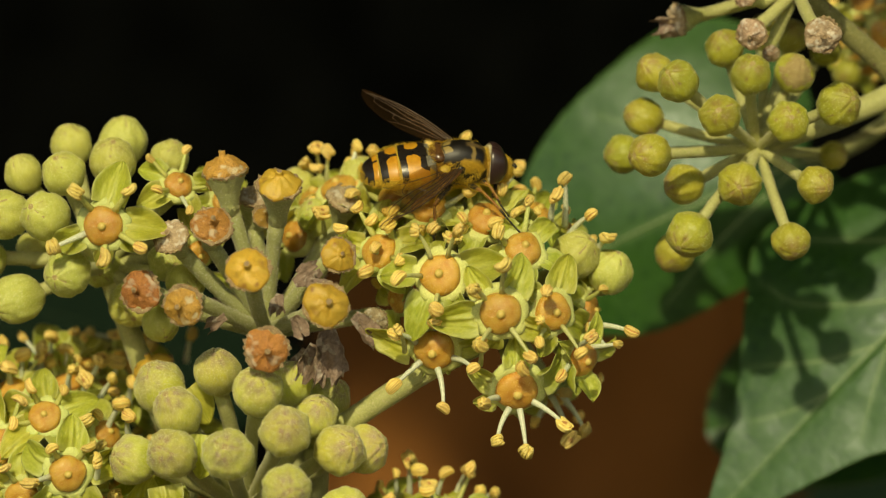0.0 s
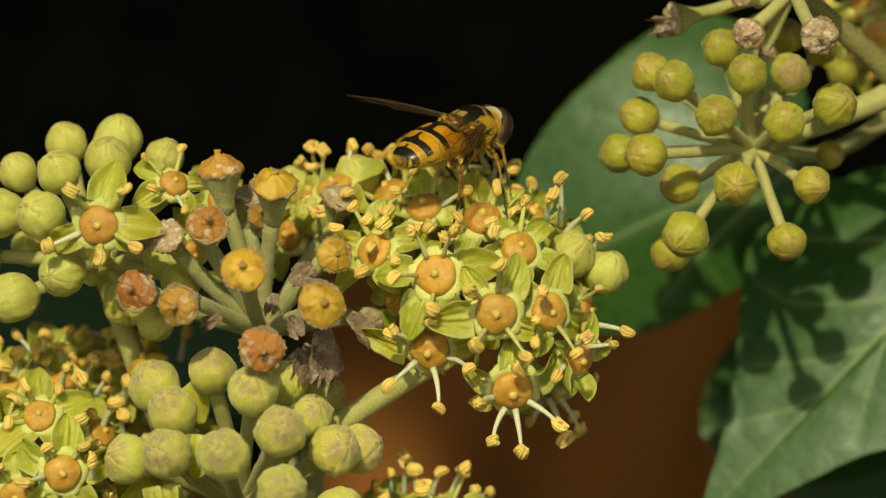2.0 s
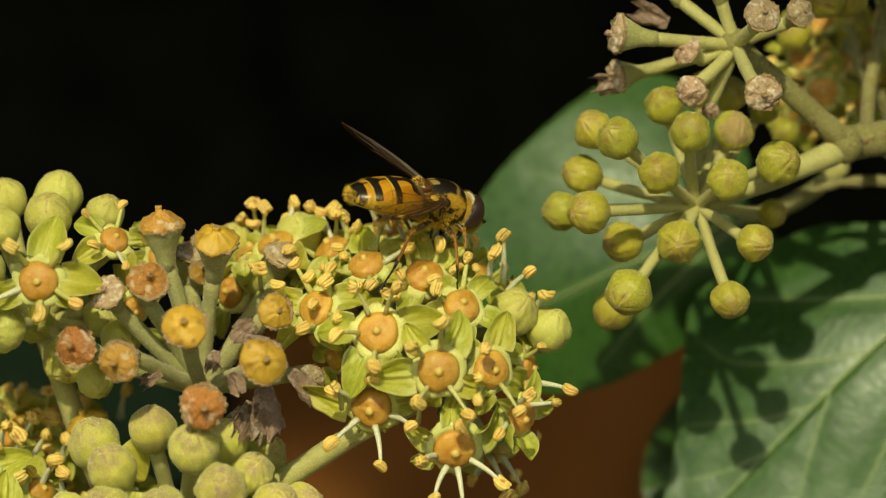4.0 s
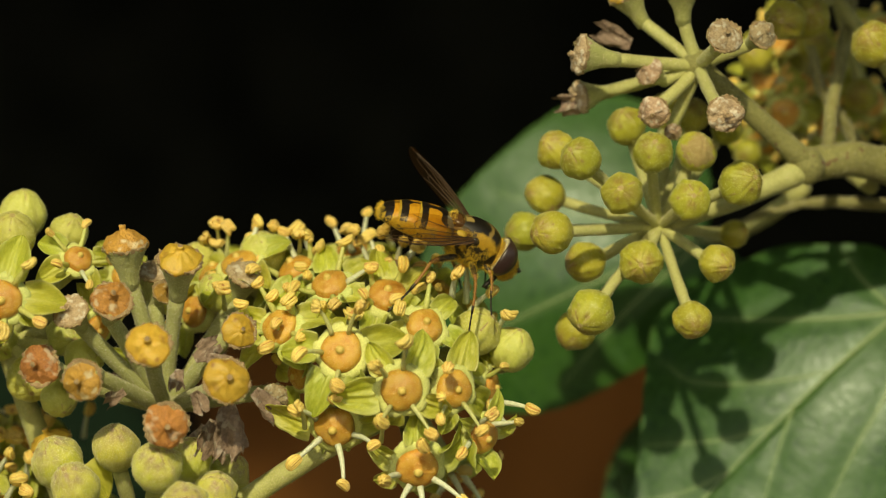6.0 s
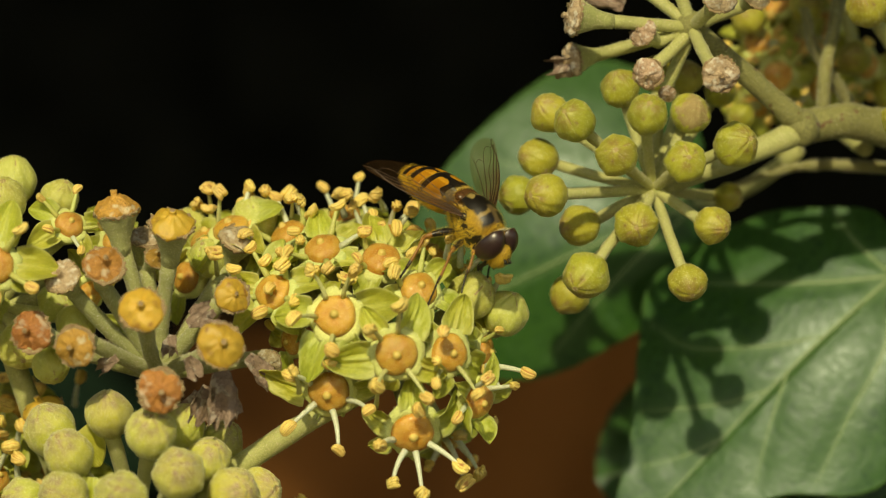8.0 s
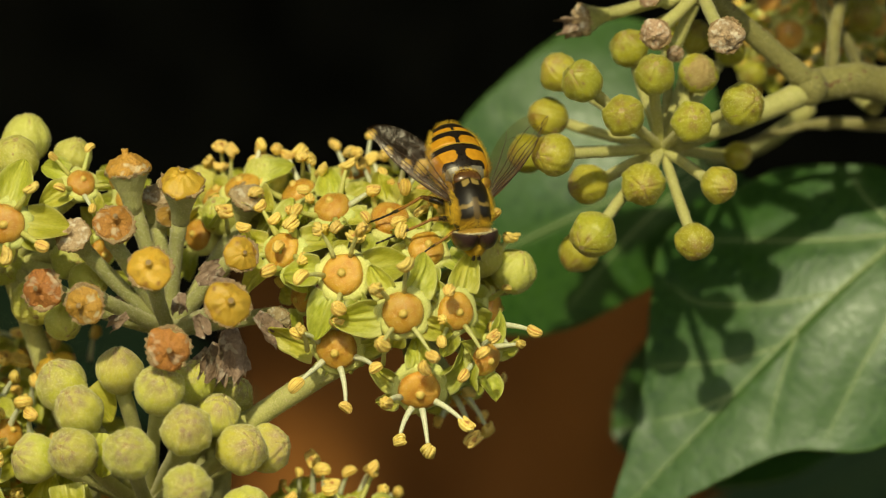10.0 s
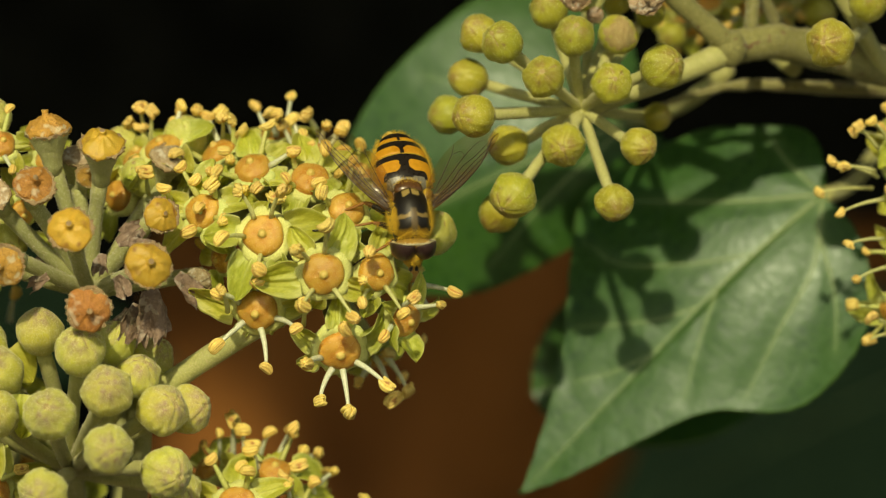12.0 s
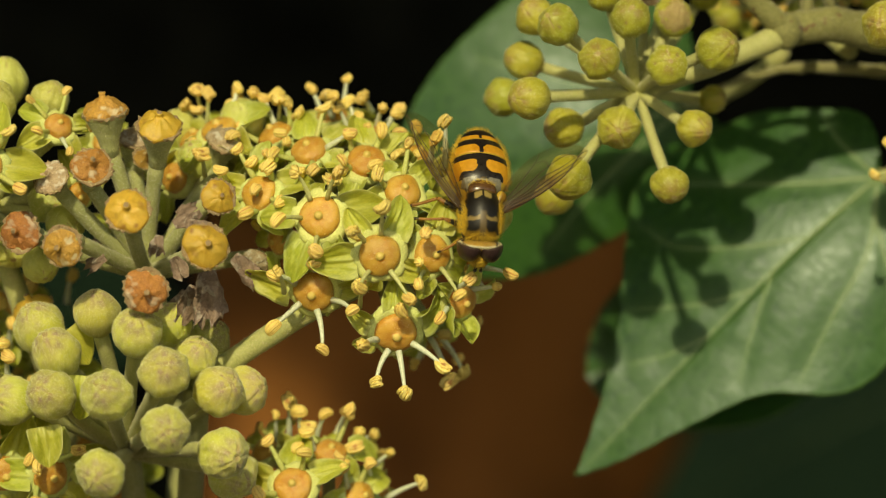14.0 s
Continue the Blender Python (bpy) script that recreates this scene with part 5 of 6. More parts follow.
def branches():
    """Stout ivy branch that carries the upper umbels, with its side shoots."""
    ob = thing("ivy_branch", NODE, "stout yellow-green ivy branch with side shoots", "branch")

    def shoot(pts, radii, name):
        q = []
        for a, b in zip(pts, pts[1:]):
            q += [(a[0] + (b[0] - a[0]) * k / 6, a[1] + (b[1] - a[1]) * k / 6, a[2] + (b[2] - a[2]) * k / 6) for k in range(6)]
        q.append(pts[-1])
        n = len(q) - 1
        rr = [(radii[0] + (radii[1] - radii[0]) * k / n) * UNIT * (1 + 0.03 * math.sin(k * 1.3)) for k in range(n + 1)]
        v, f = tube([at(*p) - NODE for p in q], rr, 16)
        v = [p * 1.0 + Vector((noise.noise(p * 1500), noise.noise(p * 1500 + Vector((5, 0, 0))), noise.noise(p * 1500 + Vector((0, 7, 0))))) * 0.00012 for p in v]
        hv, hf = down(v, f[:-2], int(len(q) * 110), 4 * UNIT, 0.5 * UNIT, len(q))
        o = len(v)
        part(name, mesh_of(name, v + hv, f + [tuple(i + o for i in k) for k in hf], [STEM, DOWN_FINE], [0] * len(f) + [1] * len(hf)), ob)
    shoot([(1600, 150, 9), (1690, 140, 10), (1760, 155, 12), (1900, 190, 16), (2150, 260, 30)], (30, 40), "stem")
    v, f = ball((0, 0, 0), (34 * UNIT, 30 * UNIT, 33 * UNIT), 24, 16)
    part("node", mesh_of("node", [p * (1 + 0.12 * noise.noise(p * 1200)) for p in v], f, [STEM]), ob, Matrix.Translation(at(1604, 154, 8) - NODE), "swollen knot where the shoots meet")
    shoot([(1465, 264, 21), (1530, 238, 20), (1590, 222, 20), (1650, 216, 19), (1760, 222, 20), (1900, 225, 24)], (4, 13), "shoot")
    shoot([(1640, 140, 12), (1645, 60, 12), (1665, -40, 14), (1690, -200, 20)], (13, 10), "shoot")
    shoot([(1610, -60, 14), (1625, 10, 14), (1690, 110, 16), (1730, 160, 14)], (9, 13), "shoot")


def right_buds():
    hub = at(1840, 120, 10)
    ob = thing("ivy_bud_umbel", hub, "pale olive ivy buds beside the stout branch", "flower umbel", "umbels on the ivy")
    for i, (u, v, d, r, tr, td) in enumerate([(1786, 143, -2, 43, -0.4, 0.0), (1720, -62, 4, 40, -0.4, -0.5), (1565, -105, 8, 38, -0.3, 0.1), (1605, -110, 10, 40, 0.0, -0.2),
                                              (1850, 70, 4, 36, 0.3, -0.3), (1775, -20, 8, 34, 0.0, -0.3), (1700, 30, 20, 32, -0.4, -0.3)]):
        start = hub if u > 1700 else at(1650, -150, 16)
        add_bud(ob, start, at(u, v, d), r * UNIT, way(tr, -td, -math.sqrt(max(0.1, 1 - tr * tr - td * td))), i, BUDS_SMOOTH, STALK, 10 * UNIT)
    add_spent(ob, hub, at(1850, 10, 2), 34 * UNIT, way(0.1, -0.2, -0.9), 1, 1, STALK, 12)
    add_stalk(ob, at(1650, -150, 16), hub, 12 * UNIT, 14 * UNIT, STALK, 0, "pedicel", 5)
    add_stalk(ob, hub, at(1900, 215, 16), 16 * UNIT, 18 * UNIT, STALK, 0, "peduncle", 3)


def back_flowers():
    hub = at(1600, 90, 26)
    ob = thing("ivy_flower_umbel", hub, "shaded ivy flowers with orange discs behind the branch", "flower umbel", "umbels on the ivy")
    for i, (u, v, d, r, tr, td) in enumerate([(1565, 60, 20, 27, -0.1, 0.1), (1530, 0, 22, 26, -0.4, -0.4), (1640, 80, 22, 25, 0.3, 0.2), (1600, 10, 22, 26, 0.1, -0.5), (1530, 110, 24, 25, -0.4, 0.4), (1690, 120, 24, 25, 0.5, 0.2),
                                              (1560, -70, 22, 26, -0.2, -0.3), (1650, -30, 24, 26, 0.2, -0.2), (1720, 40, 24, 26, 0.4, 0.0), (1740, -90, 26, 26, 0.3, -0.4), (1600, 130, 26, 25, 0.0, 0.6), (1490, 60, 24, 25, -0.6, 0.0)]):
        axis = way(tr, -td, -math.sqrt(max(0.1, 1 - tr * tr - td * td)))
        add_flower(ob, at(u, v, d), axis, r * UNIT, 0.3 * i, 4 if i % 3 else 2, 5, 90 + i, lift=0.6)
        add_stalk(ob, hub, at(u, v, d) - axis * r * UNIT * 1.3, 9 * UNIT, 11 * UNIT, STALK, seed=i)
    for i, (u, v, d, r, tr, td) in enumerate([(1515, -40, 20, 32, -0.4, -0.4), (1615, -60, 20, 32, 0.0, -0.6), (1680, 20, 22, 30, 0.4, 0.0), (1500, 130, 22, 28, -0.5, 0.5), (1760, 90, 24, 32, 0.5, 0.2), (1580, 180, 24, 28, 0.0, 0.8)]):
        add_bud(ob, hub, at(u, v, d), r * UNIT, way(tr, -td, -0.5), i, BUDS_SMOOTH, STALK, 8 * UNIT)
    add_stalk(ob, hub, at(1720, 190, 16), 14 * UNIT, 16 * UNIT, STALK, 0, "peduncle", 3)


def right_flowers():
    hub = at(1930, 440, 12)
    ob = thing("ivy_flower_umbel", hub, "ivy flowers with yellow anthers at the leaf base", "flower umbel", "umbels on the ivy")
    for i, (u, v, d, r, tr, td) in enumerate([(1910, 355, 8, 27, -0.4, -0.4), (1925, 440, 7, 27, -0.6, 0.0), (1920, 520, 8, 27, -0.6, 0.3), (1920, 300, 8, 28, 0, -0.7), (1900, 620, 8, 28, -0.4, 0.7)]):
        axis = way(tr, -td, -math.sqrt(max(0.1, 1 - tr * tr - td * td)))
        add_flower(ob, at(u, v, d), axis, r * UNIT, 0.5 * i, 3, 2, 110 + i, lift=0.5)
        add_stalk(ob, hub, at(u, v, d) - axis * r * UNIT * 1.3, 11 * UNIT, 13 * UNIT, STALK, seed=i)
    for i, (fu, fv, tu, tv, d) in enumerate([(1870, 330, 1835, 290, 4), (1870, 380, 1790, 353, 4), (1865, 370, 1810, 362, 3), (1860, 400, 1765, 408, 6), (1880, 420, 1803, 444, 3),
                                             (1880, 490, 1818, 500, 3), (1890, 540, 1833, 562, 3), (1900, 650, 1860, 630, 3), (1890, 660, 1850, 672, 3), (1890, 320, 1858, 280, 4), (1880, 310, 1825, 300, 5)]):
        add_stamen(ob, at(fu, fv, d + 2), at(tu, tv, d), 400 + i, size=29 * UNIT, pale=False)
    add_stalk(ob, hub, at(2150, 300, 28), 18 * UNIT, 20 * UNIT, STALK, 0, "peduncle", 3)


def main_stem():
    """Woody ivy stem below, in which the lower peduncles meet."""
    ob = thing("climbing_ivy", at(480, 1200, 20), "woody grey-green ivy stem climbing up from the soil", "stem")
    base = at(480, 1200, 20)
    pts = [at(-100, 1300, 26), at(160, 1135, 20), at(480, 1130, 18), at(760, 1180, 22), at(1100, 1300, 30), at(1500, 1500, 60)]
    v, f = tube([p - base for p in pts], [0.0022] * 6, 12)
    part("stem", mesh_of("stem", v, f, [STALK_GREY]), ob)
    for a, b in ((at(330, 830, 8), at(300, 1134, 20)), (at(540, 800, 18), at(520, 1135, 20)), (at(562, 789, 0), at(540, 1135, 20)), (at(480, 1130, 18), Vector((0.0, 0.05, -1.0)))):
        v, f = tube(arc(a - base, b - base, Vector((0, 0.002, 0)), 8), [0.0011] * 9, 12)
        part("side_stem", mesh_of("side_stem", v, f, [STALK_GREY]), ob)
    v, f = tube(arc(at(2150, 260, 30) - base, Vector((0.12, 0.09, -1.0)) - base, Vector((0.03, 0.02, 0)), 10), [0.003] * 11, 12)
    part("side_stem", mesh_of("side_stem", v, f, [STALK_GREY]), ob)


# ---- the fly: x forward, z up its back, in millimetres ----
MM = 0.001 * 1.06


def loft(sections, around=40, sub=4):
    """Rings round x from (x, half width, half height, height of centre), smoothed between."""
    rings = []
    k = len(sections) - 1
    p = [np.array(s, float) for s in sections]
    p = [2 * p[0] - p[1]] + p + [2 * p[-1] - p[-2]]
    for i in range(k * sub + 1):
        t = i / sub
        a = min(int(t), k - 1)
        t -= a
        p0, p1, p2, p3 = p[a:a + 4]
        rings.append(0.5 * ((2 * p1) + (p2 - p0) * t + (2 * p0 - 5 * p1 + 4 * p2 - p3) * t * t + (3 * p1 - p0 - 3 * p2 + p3) * t ** 3))
    verts, faces = [], []
    for x, w, h, c in rings:
        for j in range(around):
            a = 2 * math.pi * j / around
            verts.append(Vector((x, max(w, 0.01) * math.sin(a), c + max(h, 0.01) * math.cos(a))) * MM)
    n = len(rings)
    for i in range(n - 1):
        for j in range(around):
            q = (j + 1) % around
            faces.append((i * around + j, (i + 1) * around + j, (i + 1) * around + q, i * around + q))
    faces.append(tuple(range(around)))
    faces.append(tuple(reversed([(n - 1) * around + j for j in range(around)])))
    return verts, faces


def painted(name, verts, faces, mats, choose):
    slots = []
    for f in faces:
        c = sum((verts[i] for i in f), Vector()) / len(f) / MM
        j = Vector((noise.noise(c * 5), noise.noise(c * 5 + Vector((9, 0, 0))), 0)) * 0.02
        slots.append(choose(c.x + j.x, c.y + j.y, c.z))
    me = mesh_of(name, verts, faces, mats, slots)
    return me


def coat(name, me, count, length, keep, seed, lean=Vector((-0.5, 0, 0)), mat=None):
    """Short tapered hairs standing on a mesh."""
    r = random.Random(seed)
    verts, faces = [], []
    polys = [p for p in me.polygons if keep(p.center / MM)]
    total = [p.area for p in polys]
    for p in r.choices(polys, total, k=count):
        vs = [me.vertices[i].co for i in p.vertices]
        a, b = r.random(), r.random()
        c = (vs[0] * (1 - a) + vs[1] * a) * (1 - b) + (vs[-1] * (1 - a) + vs[2 % len(vs)] * a) * b
        d = (p.normal + lean * r.uniform(0.3, 1) + Vector((r.uniform(-1, 1), r.uniform(-1, 1), r.uniform(-1, 1))) * 0.35).normalized()
        x = d.orthogonal().normalized() * 0.009 * MM
        y = d.cross(x)
        o = len(verts)
        l = length * MM * r.uniform(0.6, 1.2)
        verts += [c + x, c - 0.5 * x + 0.87 * y, c - 0.5 * x - 0.87 * y, c + d * l]
        faces += [(o, o + 1, o + 3), (o + 1, o + 2, o + 3), (o + 2, o, o + 3)]
    return mesh_of(name, verts, faces, [mat or HAIR])


def abdomen_colour(x, y, z):
    """0 orange, 1 black, 2 yellow margin, 3 pale dusted band."""
    u, a = -x, abs(y)
    half = 2.2 - 0.09 * max(0, u - 4.0) ** 2
    if z < -0.30 - 0.05 * u:
        return 2 if z > -0.62 - 0.03 * u else 1
    if u < 2.46 + 0.14 * (0.5 < a < 1.4):
        if a > 1.5:
            return 2
        return 1 if a < 0.55 and u < 2.30 else 3
    if u < 3.02 + 0.06 * a:
        return 1 if a < 1.66 - 0.6 * max(0, u - 2.80) else 0
    if u < 4.16 - 0.05 * a:
        stem = 0.36 + 1.5 * max(0, 3.45 - u) ** 1.5 + 1.5 * max(0, u - 3.90) ** 1.4
        return 1 if a < stem else (0 if a < 0.93 * half else 2)
    if u < 4.68 - 0.06 * a:
        return 1 if a < 0.97 * half else 2
    if u < 4.78:
        return 2
    if u < 5.62 - 0.04 * a:
        return 1 if a < 0.14 + 0.9 * max(0, u - 5.25) else (0 if a < 0.92 * half else 2)
    if u < 6.16 - 0.05 * a:
        return 1 if a < 0.95 * half else 2
    if u < 6.26:
        return 2
    if u < 6.62:
        return 0 if 0.12 < a < 0.86 * half else (1 if a < 0.2 else 2)
    if u < 7.12:
        return 1 if a < 0.92 * half else 2
    return 1 if a < 0.9 else 2


# each leg from its hip: knee, ankle, toe, with the hip's place on the thorax
LEGS = {"foreleg": ((1.3, 0.85, -1.25), ((0.65, 0.65, -0.6), (0.9, 0.9, -2.2), (1.2, 1.0, -3.6))),
        "midleg": ((0.3, 1.05, -1.35), ((0.25, 1.9, 0.2), (0.5, 3.8, -1.4), (0.7, 5.4, -2.8))),
        "hindleg": ((-0.8, 1.0, -1.3), ((-1.9, 1.2, -0.8), (-2.6, 2.0, -3.3), (-3.5, 2.5, -5.3)))}


def part_leg(fly, name, side):
    hip, pts = LEGS[name]
    q = [Vector((0, 0, 0))] + [Vector((a, side * b, c)) * MM for a, b, c in pts]
    k = 0.90 if name == "hindleg" else 0.75
    v1, f1 = tube(arc(q[0], q[1], Vector((0, 0, 0.22 * MM)), 8), [MM * k * w for w in (0.22, 0.27, 0.30, 0.31, 0.30, 0.27, 0.24, 0.20, 0.15)], 12)
    slots = [1 if i // 12 >= 6 else 0 for i in range(len(f1))]
    leg = part(name, mesh_of(name, v1, f1, [BLACK, LEGBROWN], slots), fly, Matrix.Translation(Vector((hip[0], side * hip[1], hip[2])) * MM), "black thigh with an amber knee")
    v2, f2 = tube(arc(q[1], q[2], Vector((0.12 * MM, 0, 0)), 8), [MM * k * w for w in (0.13, 0.15, 0.14, 0.13, 0.13, 0.14, 0.15, 0.15, 0.11)], 10)
    shin = mesh_of("tibia", v2, f2, [LEGBROWN, BLACK], [1 if i // 10 >= 6 else 0 for i in range(len(f2))])
    tibia = part("tibia", shin, leg, None, "amber shin with a dark end")
    v3, f3 = tube(arc(q[2], q[3], Vector((0, 0, -0.18 * MM)), 10), [MM * k * (0.115 if i % 2 else 0.075) for i in range(11)], 8)
    part("tarsus", mesh_of("tarsus", v3, f3, [BLACK]), leg, None, "dark jointed foot")
    part("hair", coat("hair", leg.data, 260, 0.24, lambda c: True, 31, Vector((0, 0, 0))), leg, None, "golden leg hair")
    part("hair", coat("hair", tibia.data, 160, 0.13, lambda c: True, 37, Vector((0, 0, 0))), leg, None, "golden leg hair")
    return leg


def head_pose(roll, nod):
    """The head on its neck, rolled and nodded in radians."""
    neck = Matrix.Translation(Vector((2.0, 0, -0.3)) * MM)
    return neck @ Matrix.Rotation(roll, 4, "X") @ Matrix.Rotation(nod, 4, "Y") @ neck.inverted()


def hoverfly():
    fly = thing("hoverfly", Vector((0, 0, 0)), "black and orange-yellow hoverfly with downy body and smoky wings", "hoverfly")
    v, f = loft([(-2.15, 0.45, 0.6, 0.1), (-1.9, 1.1, 1.2, 0.1), (-1.2, 1.5, 1.6, 0.05), (-0.2, 1.68, 1.82, -0.02), (0.8, 1.66, 1.78, -0.12), (1.6, 1.44, 1.48, -0.2), (2.05, 0.95, 1.0, -0.25), (2.2, 0.3, 0.3, -0.25)], 96, 16)
    v = [Vector((p.x, 0.92 * p.y, p.z)) for p in v]
    me = mesh_of("thorax", v, f, [THORAX])
    thorax = part("thorax", me, fly, None, "black thorax with dusty bars and golden flanks")
    part("hair", coat("hair", me, 5200, 0.42, lambda c: (c.z < 0.25 and noise.noise(c * 1.1) > -0.12) or 1.22 < abs(c.y) and c.z > 0.1 or c.x < -1.8 or c.x > 1.95, 3), thorax, None, "golden yellow body hair")
    v, f = ball((0, 0, 0), (0.72, 1.08, 0.50), 32, 18)
    v = [Vector((q.x + 0.12 * q.y * q.y, q.y, q.z)) * MM for q in v]
    scut = part("scutellum", mesh_of("scutellum", v, f, [BROWNGLOSS]), fly, Matrix.Translation(Vector((-1.72, 0, 1.14)) * MM), "glossy brown scutellum")
    part("hair", coat("hair", scut.data, 160, 0.3, lambda c: c.x < -0.1 and c.z > -0.1, 6), scut, None, "golden fringe")
    for side in (1, -1):
        # pale scale over the wing's hinge, and the black boss before it
        v, f = ball((0, 0, 0), (0.50, 0.40, 0.30), 18, 12)
        part("wing_scale", mesh_of("wing_scale", [q * MM for q in v], f, [MARGIN]), fly, Matrix.Translation(Vector((-1.35, side * 1.50, 0.66)) * MM), "pale yellow scale at the wing hinge")
        v, f = ball((0, 0, 0), (0.34, 0.22, 0.36), 18, 12)
        part("wing_boss", mesh_of("wing_boss", [q * MM for q in v], f, [BLACK]), fly, Matrix.Translation(Vector((-0.1, side * 1.52, 0.42)) * MM), "black boss at the wing hinge")
    v, f = loft([(-1.7, 0.7, 0.6, 0.1), (-2.0, 1.6, 1.05, 0.12), (-2.7, 2.1, 1.38, 0.06), (-3.6, 2.2, 1.48, 0.0), (-4.6, 2.12, 1.45, -0.05), (-5.6, 1.92, 1.3, -0.12), (-6.45, 1.55, 1.05, -0.20), (-7.1, 1.15, 0.80, -0.28), (-7.45, 0.65, 0.48, -0.33), (-7.58, 0.15, 0.12, -0.35)], 170, 36)
    # flatter below than above
    v = [Vector((p.x, p.y, p.z if p.z > -0.1 * MM else -0.1 * MM + 0.74 * (p.z + 0.1 * MM))) for p in v]
    # shallow steps where one plate slides under the next
    v = [Vector((p.x, p.y * k, p.z * k)) for p in v for k in [1 - 0.028 * max(math.exp(-((-p.x / MM - e) / 0.07) ** 2) for e in (4.78, 6.26))]]
    f = [tuple(reversed(q)) for q in f]
    me = painted("abdomen", v, f, [ORANGE, BLACK, MARGIN, DUSTED], abdomen_colour)
    abdomen = part("abdomen", me, fly, None, "orange abdomen with black bands and an anchor mark")
    part("hair", coat("hair", me, 2600, 0.36, lambda c: (c.x < -7.2 and c.z < 0.3) or (c.x < -2.0 and -0.6 < c.z < 0.6 and abs(c.y) > 0.86 * (2.2 - 0.09 * max(0, -c.x - 4.0) ** 2)), 19), abdomen, None, "long golden tail hair")
    # head: flat behind, two great eyes that meet on top, the face between them
    v, f = ball((2.35, 0, -0.42), (0.55, 1.35, 1.25), 32, 20)
    head = part("head", mesh_of("head", [q * MM for q in v], f, [YELLOW]), fly, head_pose(0.0, 0.40), "golden downy head")
    for side in (1, -1):
        v, f = ball((0, 0, 0), (1.22, 0.98, 1.46), 40, 26)
        v = [Vector((q.x if q.x > 0 else q.x * 0.10, q.y, q.z)) * MM for q in v]
        m = Matrix.Translation(Vector((2.34, side * 0.74, -0.30)) * MM) @ Matrix.Rotation(side * 0.16, 4, "Z") @ Matrix.Rotation(side * 0.10, 4, "X")
        part("eye", mesh_of("eye", v, f, [EYE]), head, m, "large dark red-brown compound eye")
    v, f = ball((3.22, 0, -0.80), (0.86, 0.70, 1.06), 24, 16)
    me = mesh_of("face", [q * MM for q in v], f, [MARGIN])
    part("face", me, head, None, "yellow downy face")
    part("hair", coat("hair", me, 1500, 0.22, lambda c: c.x > 3.1, 13, Vector((0.2, 0, -0.1))), head, None, "golden face hair")
    v, f = ball((2.24, 0, -0.33), (0.09, 1.60, 1.38), 40, 16)
    nape = part("nape", mesh_of("nape", [q * MM for q in v], f, [WHITEFUZZ]), head, None, "pale dusted rim behind the eyes")
    part("hair", coat("hair", nape.data, 900, 0.20, lambda c: math.hypot(c.y / 1.6, (c.z + 0.33) / 1.38) > 0.9, 14, Vector((-0.6, 0, 0)), HAIR_PALE), head, None, "pale fringe behind the eyes")
    for side in (1, -1):
        v, f, sl = joined([(*tube([Vector((3.85, side * 0.16, -0.45)) * MM, Vector((4.12, side * 0.2, -0.42)) * MM, Vector((4.30, side * 0.22, -0.58)) * MM], [0.08 * MM, 0.11 * MM, 0.15 * MM], 10), 0),
                           (*tube([Vector((4.17, side * 0.2, -0.42)) * MM, Vector((4.52, side * 0.35, -0.25)) * MM], [0.025 * MM, 0.01 * MM], 6), 0)])
        part("antenna", mesh_of("antenna", v, f, [BLACK]), head, None, "short black antenna")
    v, f = tube([Vector(p) * MM for p in ((2.95, 0, -1.6), (2.9, 0, -2.2), (2.75, 0, -2.7), (2.8, 0, -3.0))], [0.26 * MM, 0.2 * MM, 0.16 * MM, 0.26 * MM], 10)
    part("proboscis", mesh_of("proboscis", v, f, [BLACK]), head, None, "black proboscis")
    for name in LEGS:
        for side in (1, -1):
            part_leg(fly, name, side)
    for side in (1, -1):
        part_wing(fly, side)
    return fly


def wing_outline(s):
    """Front and hind edge of the wing at the share s of its length, in millimetres."""
    front = 0.55 * math.sin(math.pi * min(1, s)) ** 0.5 + 0.15 * (1 - s)
    back = -2.35 * (math.sin(math.pi * (s ** 0.85)) ** 0.55) * (0.65 + 0.35 * s) - 0.12 * (1 - s)
    return front, back


def wing_pose(side, spread, raise_by, pitch):
    """Wing hinged on the thorax: spread in degrees off the tail's line, raised and pitched in radians."""
    return (Matrix.Translation(Vector((-0.1, side * 1.45, 0.65)) * MM) @ Matrix.Rotation(side * radians(180 - spread), 4, "Z")
            @ Matrix.Rotation(-raise_by, 4, "Y") @ Matrix.Rotation(side * pitch, 4, "X"))


